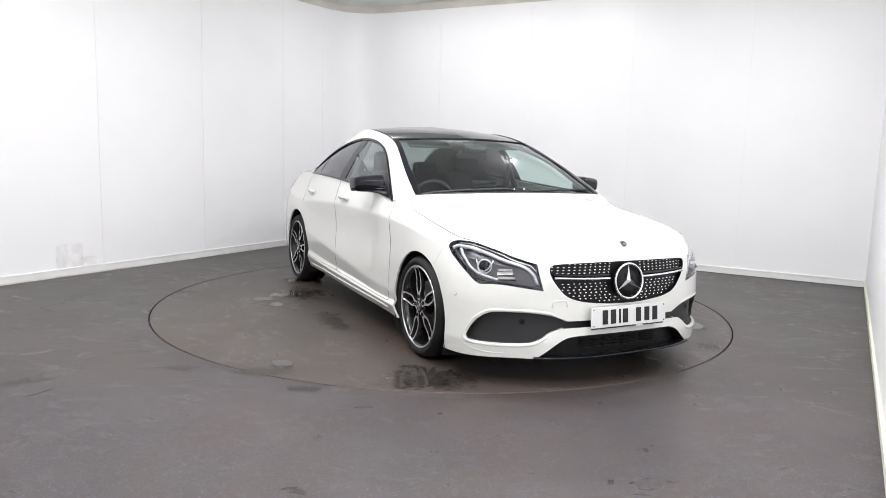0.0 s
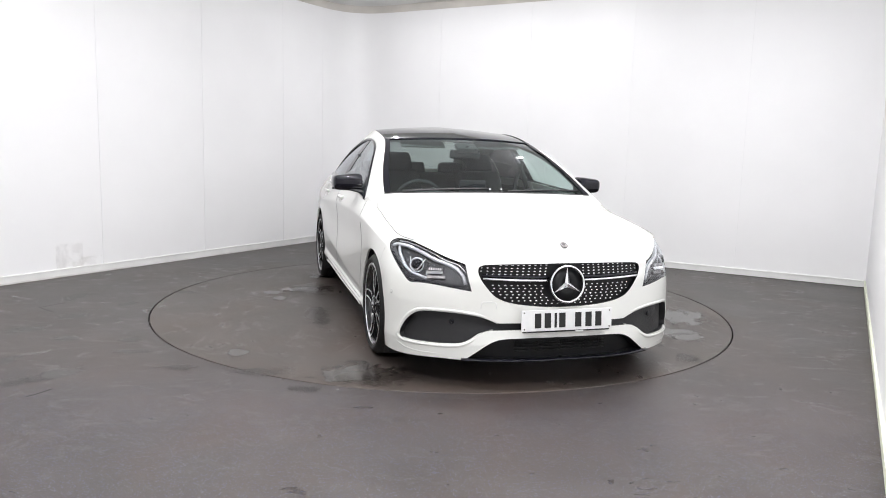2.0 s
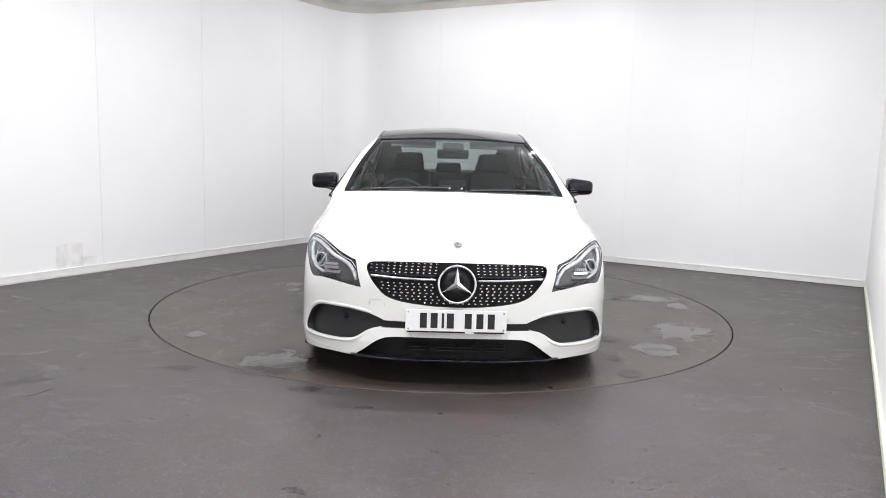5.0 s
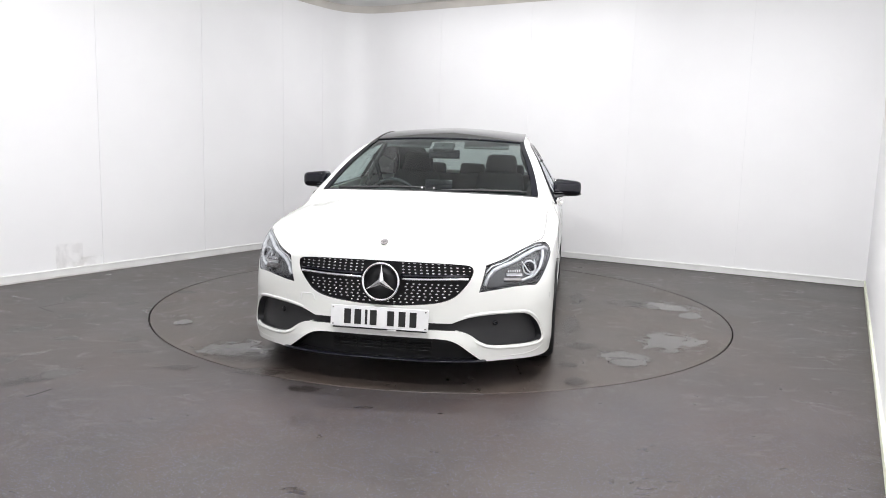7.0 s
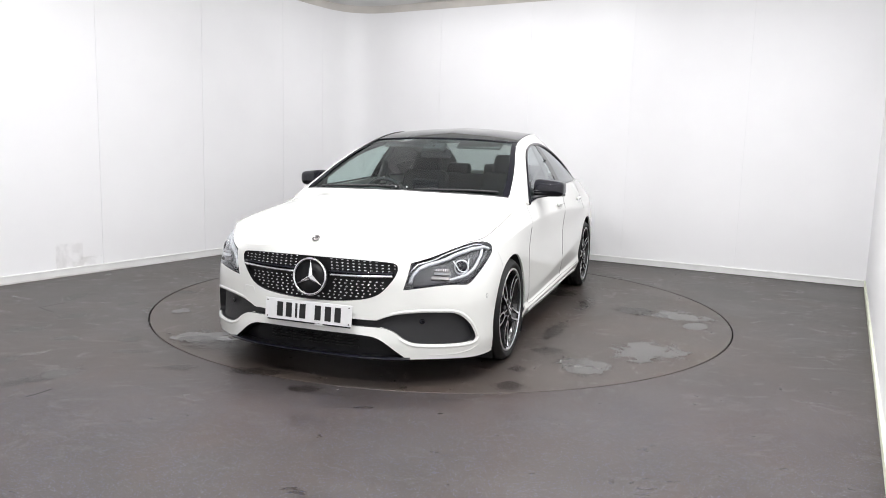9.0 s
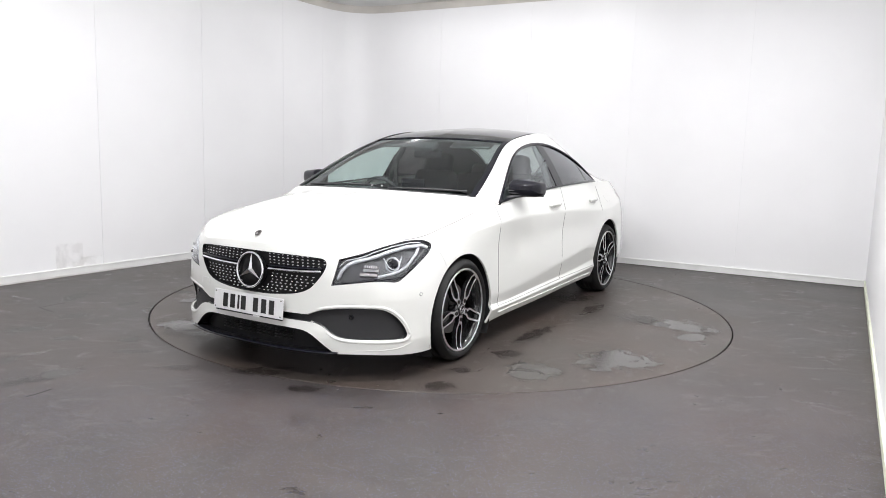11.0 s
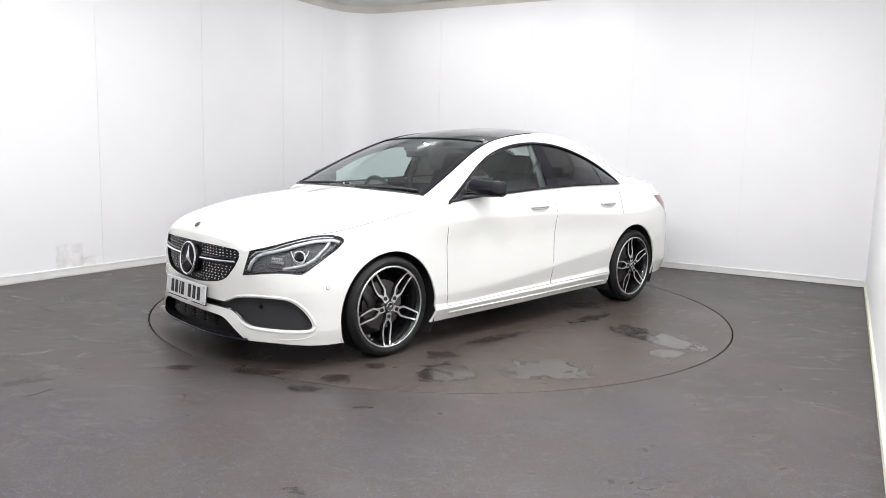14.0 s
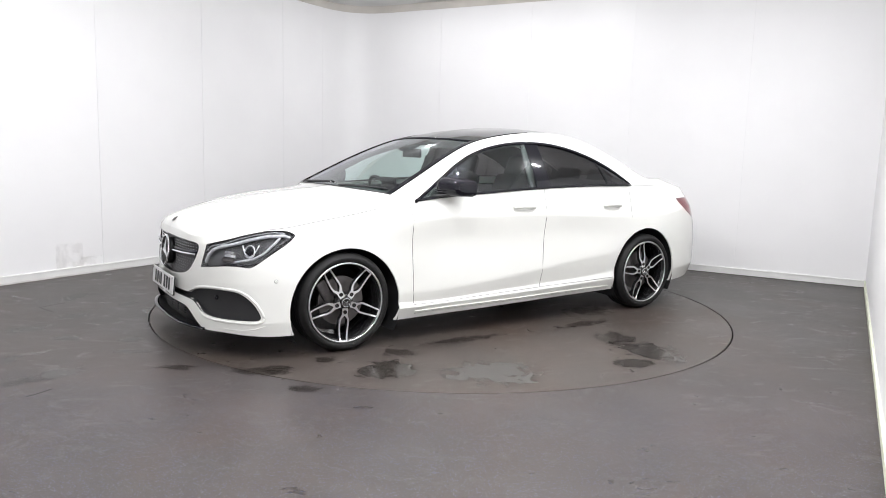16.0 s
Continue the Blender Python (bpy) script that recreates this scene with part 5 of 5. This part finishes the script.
dash_secs = []
for y in np.linspace(-0.70, 0.70, 25):
    hump = 0.028 * math.exp(-((y + 0.36) / 0.16) ** 2)
    dash_secs.append([(0.94, y, 0.70), (0.94, y, 0.925), (0.80, y, 0.938 + hump * 0.4), (0.62, y, 0.925 + hump), (0.52, y, 0.885 + hump * 0.6), (0.50, y, 0.80), (0.56, y, 0.62)])
dash = part("dashboard", lofted(dash_secs), M_DASH, car, "dark grey plastic dashboard")
part("display_screen", box(0.56, 0.0, 0.965, 0.018, 0.20, 0.115, 0.006), M_BLACK, dash, "upright central display", smooth=False)
wheel_v, wheel_f = lathe([(0.180 + 0.0145 * math.cos(t), 0.0145 * math.sin(t)) for t in np.linspace(0, 2 * math.pi, 10, endpoint=False)], 48)
steer = part("steering_wheel", (wheel_v, wheel_f), M_CLOTH, car, "black leather steering wheel")
steer.matrix_basis = facing(Vector((0.40, -0.37, 0.845)), Vector((-0.90, 0, 0.42)))
part("steering_boss", box(0, -0.02, -0.01, 0.17, 0.05, 0.11, 0.02), M_DASH, steer)
for a in (0, 180):
    part("steering_spoke", box(0.125 if a else -0.125, -0.006, -0.01, 0.11, 0.016, 0.035, 0.006), M_DASH, steer)


def seat(x, y, tilt, width, high):
    root = part("seat", box(x + 0.20, y, 0.47, 0.52, width, 0.16, 0.05, 3), M_CLOTH, car, "dark cloth seat")
    back = box(0, 0, 0.30, 0.13, width * 0.96, 0.62 * high, 0.05, 3, turn=None)
    for v in back.verts:
        v.co.y *= 1 - 0.22 * max(0, (v.co.z - 0.25) / 0.35)
    ob = part("backrest", back, M_CLOTH, root)
    ob.matrix_basis = pose(x - 0.06, y, 0.48, 0, -tilt, 0)
    hb = box(0, 0, 0.62 * high + 0.055, 0.10, 0.27, 0.19, 0.05, 4)
    for v in hb.verts:
        v.co.y *= 1 - 0.9 * max(0, v.co.z - 0.62 * high - 0.03)
    hr = part("headrest", hb, M_CLOTH, root)
    hr.matrix_basis = pose(x - 0.06, y, 0.48, 0, -tilt, 0)
    for d in (-0.06, 0.06):
        post = part("headrest_post", tube([(0, d, 0.58 * high), (0, d, 0.62 * high + 0.05)], 0.007, 6), M_CHROME, root)
        post.matrix_basis = hr.matrix_basis.copy()
    return root


seat(-0.12, 0.36, 20, 0.50, 1.0)
seat(-0.12, -0.36, 20, 0.50, 1.0)
rear = part("rear_seat", box(-0.80, 0, 0.50, 0.52, 1.26, 0.18, 0.05, 3), M_CLOTH, car, "dark cloth rear bench")
bk = part("backrest", box(0, 0, 0.26, 0.14, 1.26, 0.54, 0.05, 3), M_CLOTH, rear)
bk.matrix_basis = pose(-1.05, 0, 0.52, 0, -24, 0)
for y in (-0.38, 0.0, 0.38):
    h = part("headrest", box(0, y, 0.575, 0.09, 0.24, 0.13, 0.04, 3), M_CLOTH, rear)
    h.matrix_basis = bk.matrix_basis.copy()
part("parcel_shelf", box(-1.52, 0, 0.955, 0.60, 1.24, 0.03, 0.01), M_DASH, car, smooth=False)
for s in (1, -1):
    part("door_card", box(-0.18, 0.775 * s, 0.60, 2.05, 0.05, 0.66, 0.02), M_DASH, car, smooth=False)
    part("visor", box(0.20, 0.30 * s, 1.285, 0.15, 0.34, 0.018, 0.006, turn=pose(0, 0, 0, 0, 24, 0)), M_LINER, car, smooth=False)
    # inner pillar trims
    part("pillar_trim", tube([(-0.23, 0.765 * s, 0.93), (-0.23, 0.69 * s, 1.12), (-0.24, 0.60 * s, 1.285)], 0.035, 8, 0.5), M_LINER, car)
    belt_line = tube([(-0.23, 0.70 * s, 1.18), (-0.10, 0.60 * s, 0.95), (-0.05, 0.52 * s, 0.62)], 0.02, 6, 0.15)
    part("seat_belt", belt_line, M_CLOTH, car)
rv = part("interior_mirror", box(0.36, 0.0, 1.205, 0.035, 0.235, 0.066, 0.014, 3), M_BLACK, car, "black interior mirror")
part("mirror_stem", tube([(0.38, 0, 1.22), (0.42, 0, 1.262)], 0.012, 8), M_PLASTIC, rv)
part("sensor_pod", box(0.385, 0.0, 1.255, 0.11, 0.16, 0.035, 0.014, turn=pose(0, 0, 0, 0, 24, 0)), M_PLASTIC, rv, smooth=False)
# dark printed border of the windscreen
FR = SCREEN.copy()
FR[:, :, 2] -= 0.003
FR[:, :, 0] -= 0.002
M_FRIT = M_PLASTIC
part("windscreen_border", sheet(mirrored(FR[37:, :])), M_FRIT, windscreen, "black border along the top of the glass")
FS = SCREEN.copy() + np.array([0.003, 0.0, 0.006])
both("windscreen_border", sheet(FS[:, 56:]), M_BLACK, windscreen, "gloss black edge of the windscreen")
LIN = ROOF.copy()
LIN[:, :, 2] -= 0.022
part("headlining", sheet(mirrored(LIN)), M_LINER, car, "grey headlining")
both("headlining_side", sheet(RAILG * np.array([1, 0.975, 0.985]) + np.array([0, 0, -0.008]), False), M_LINER)


# ---- what moves: the turntable turns evenly, and the car rides on it ----
def heading(t):
    return -63.2 - 5.192 * t - 0.00616 * t * t + 0.000464 * t ** 3


def motions():
    times = [0.5 * k for k in range(33)]
    rows_table, rows_car = [], []
    for t in times:
        a = radians(heading(t))
        rows_table.append((t, pose(0, 0, 0, rz=heading(t))))
        x, y = -0.0147 * math.cos(a) - 0.0493 * math.sin(a), -0.0147 * math.sin(a) + 0.0493 * math.cos(a)
        rows_car.append((t, pose(x, y, CAR_Z, rz=heading(t))))
    walk(turntable, rows_table)
    walk(car, rows_car)


CAR_Z = 0.003
motions()
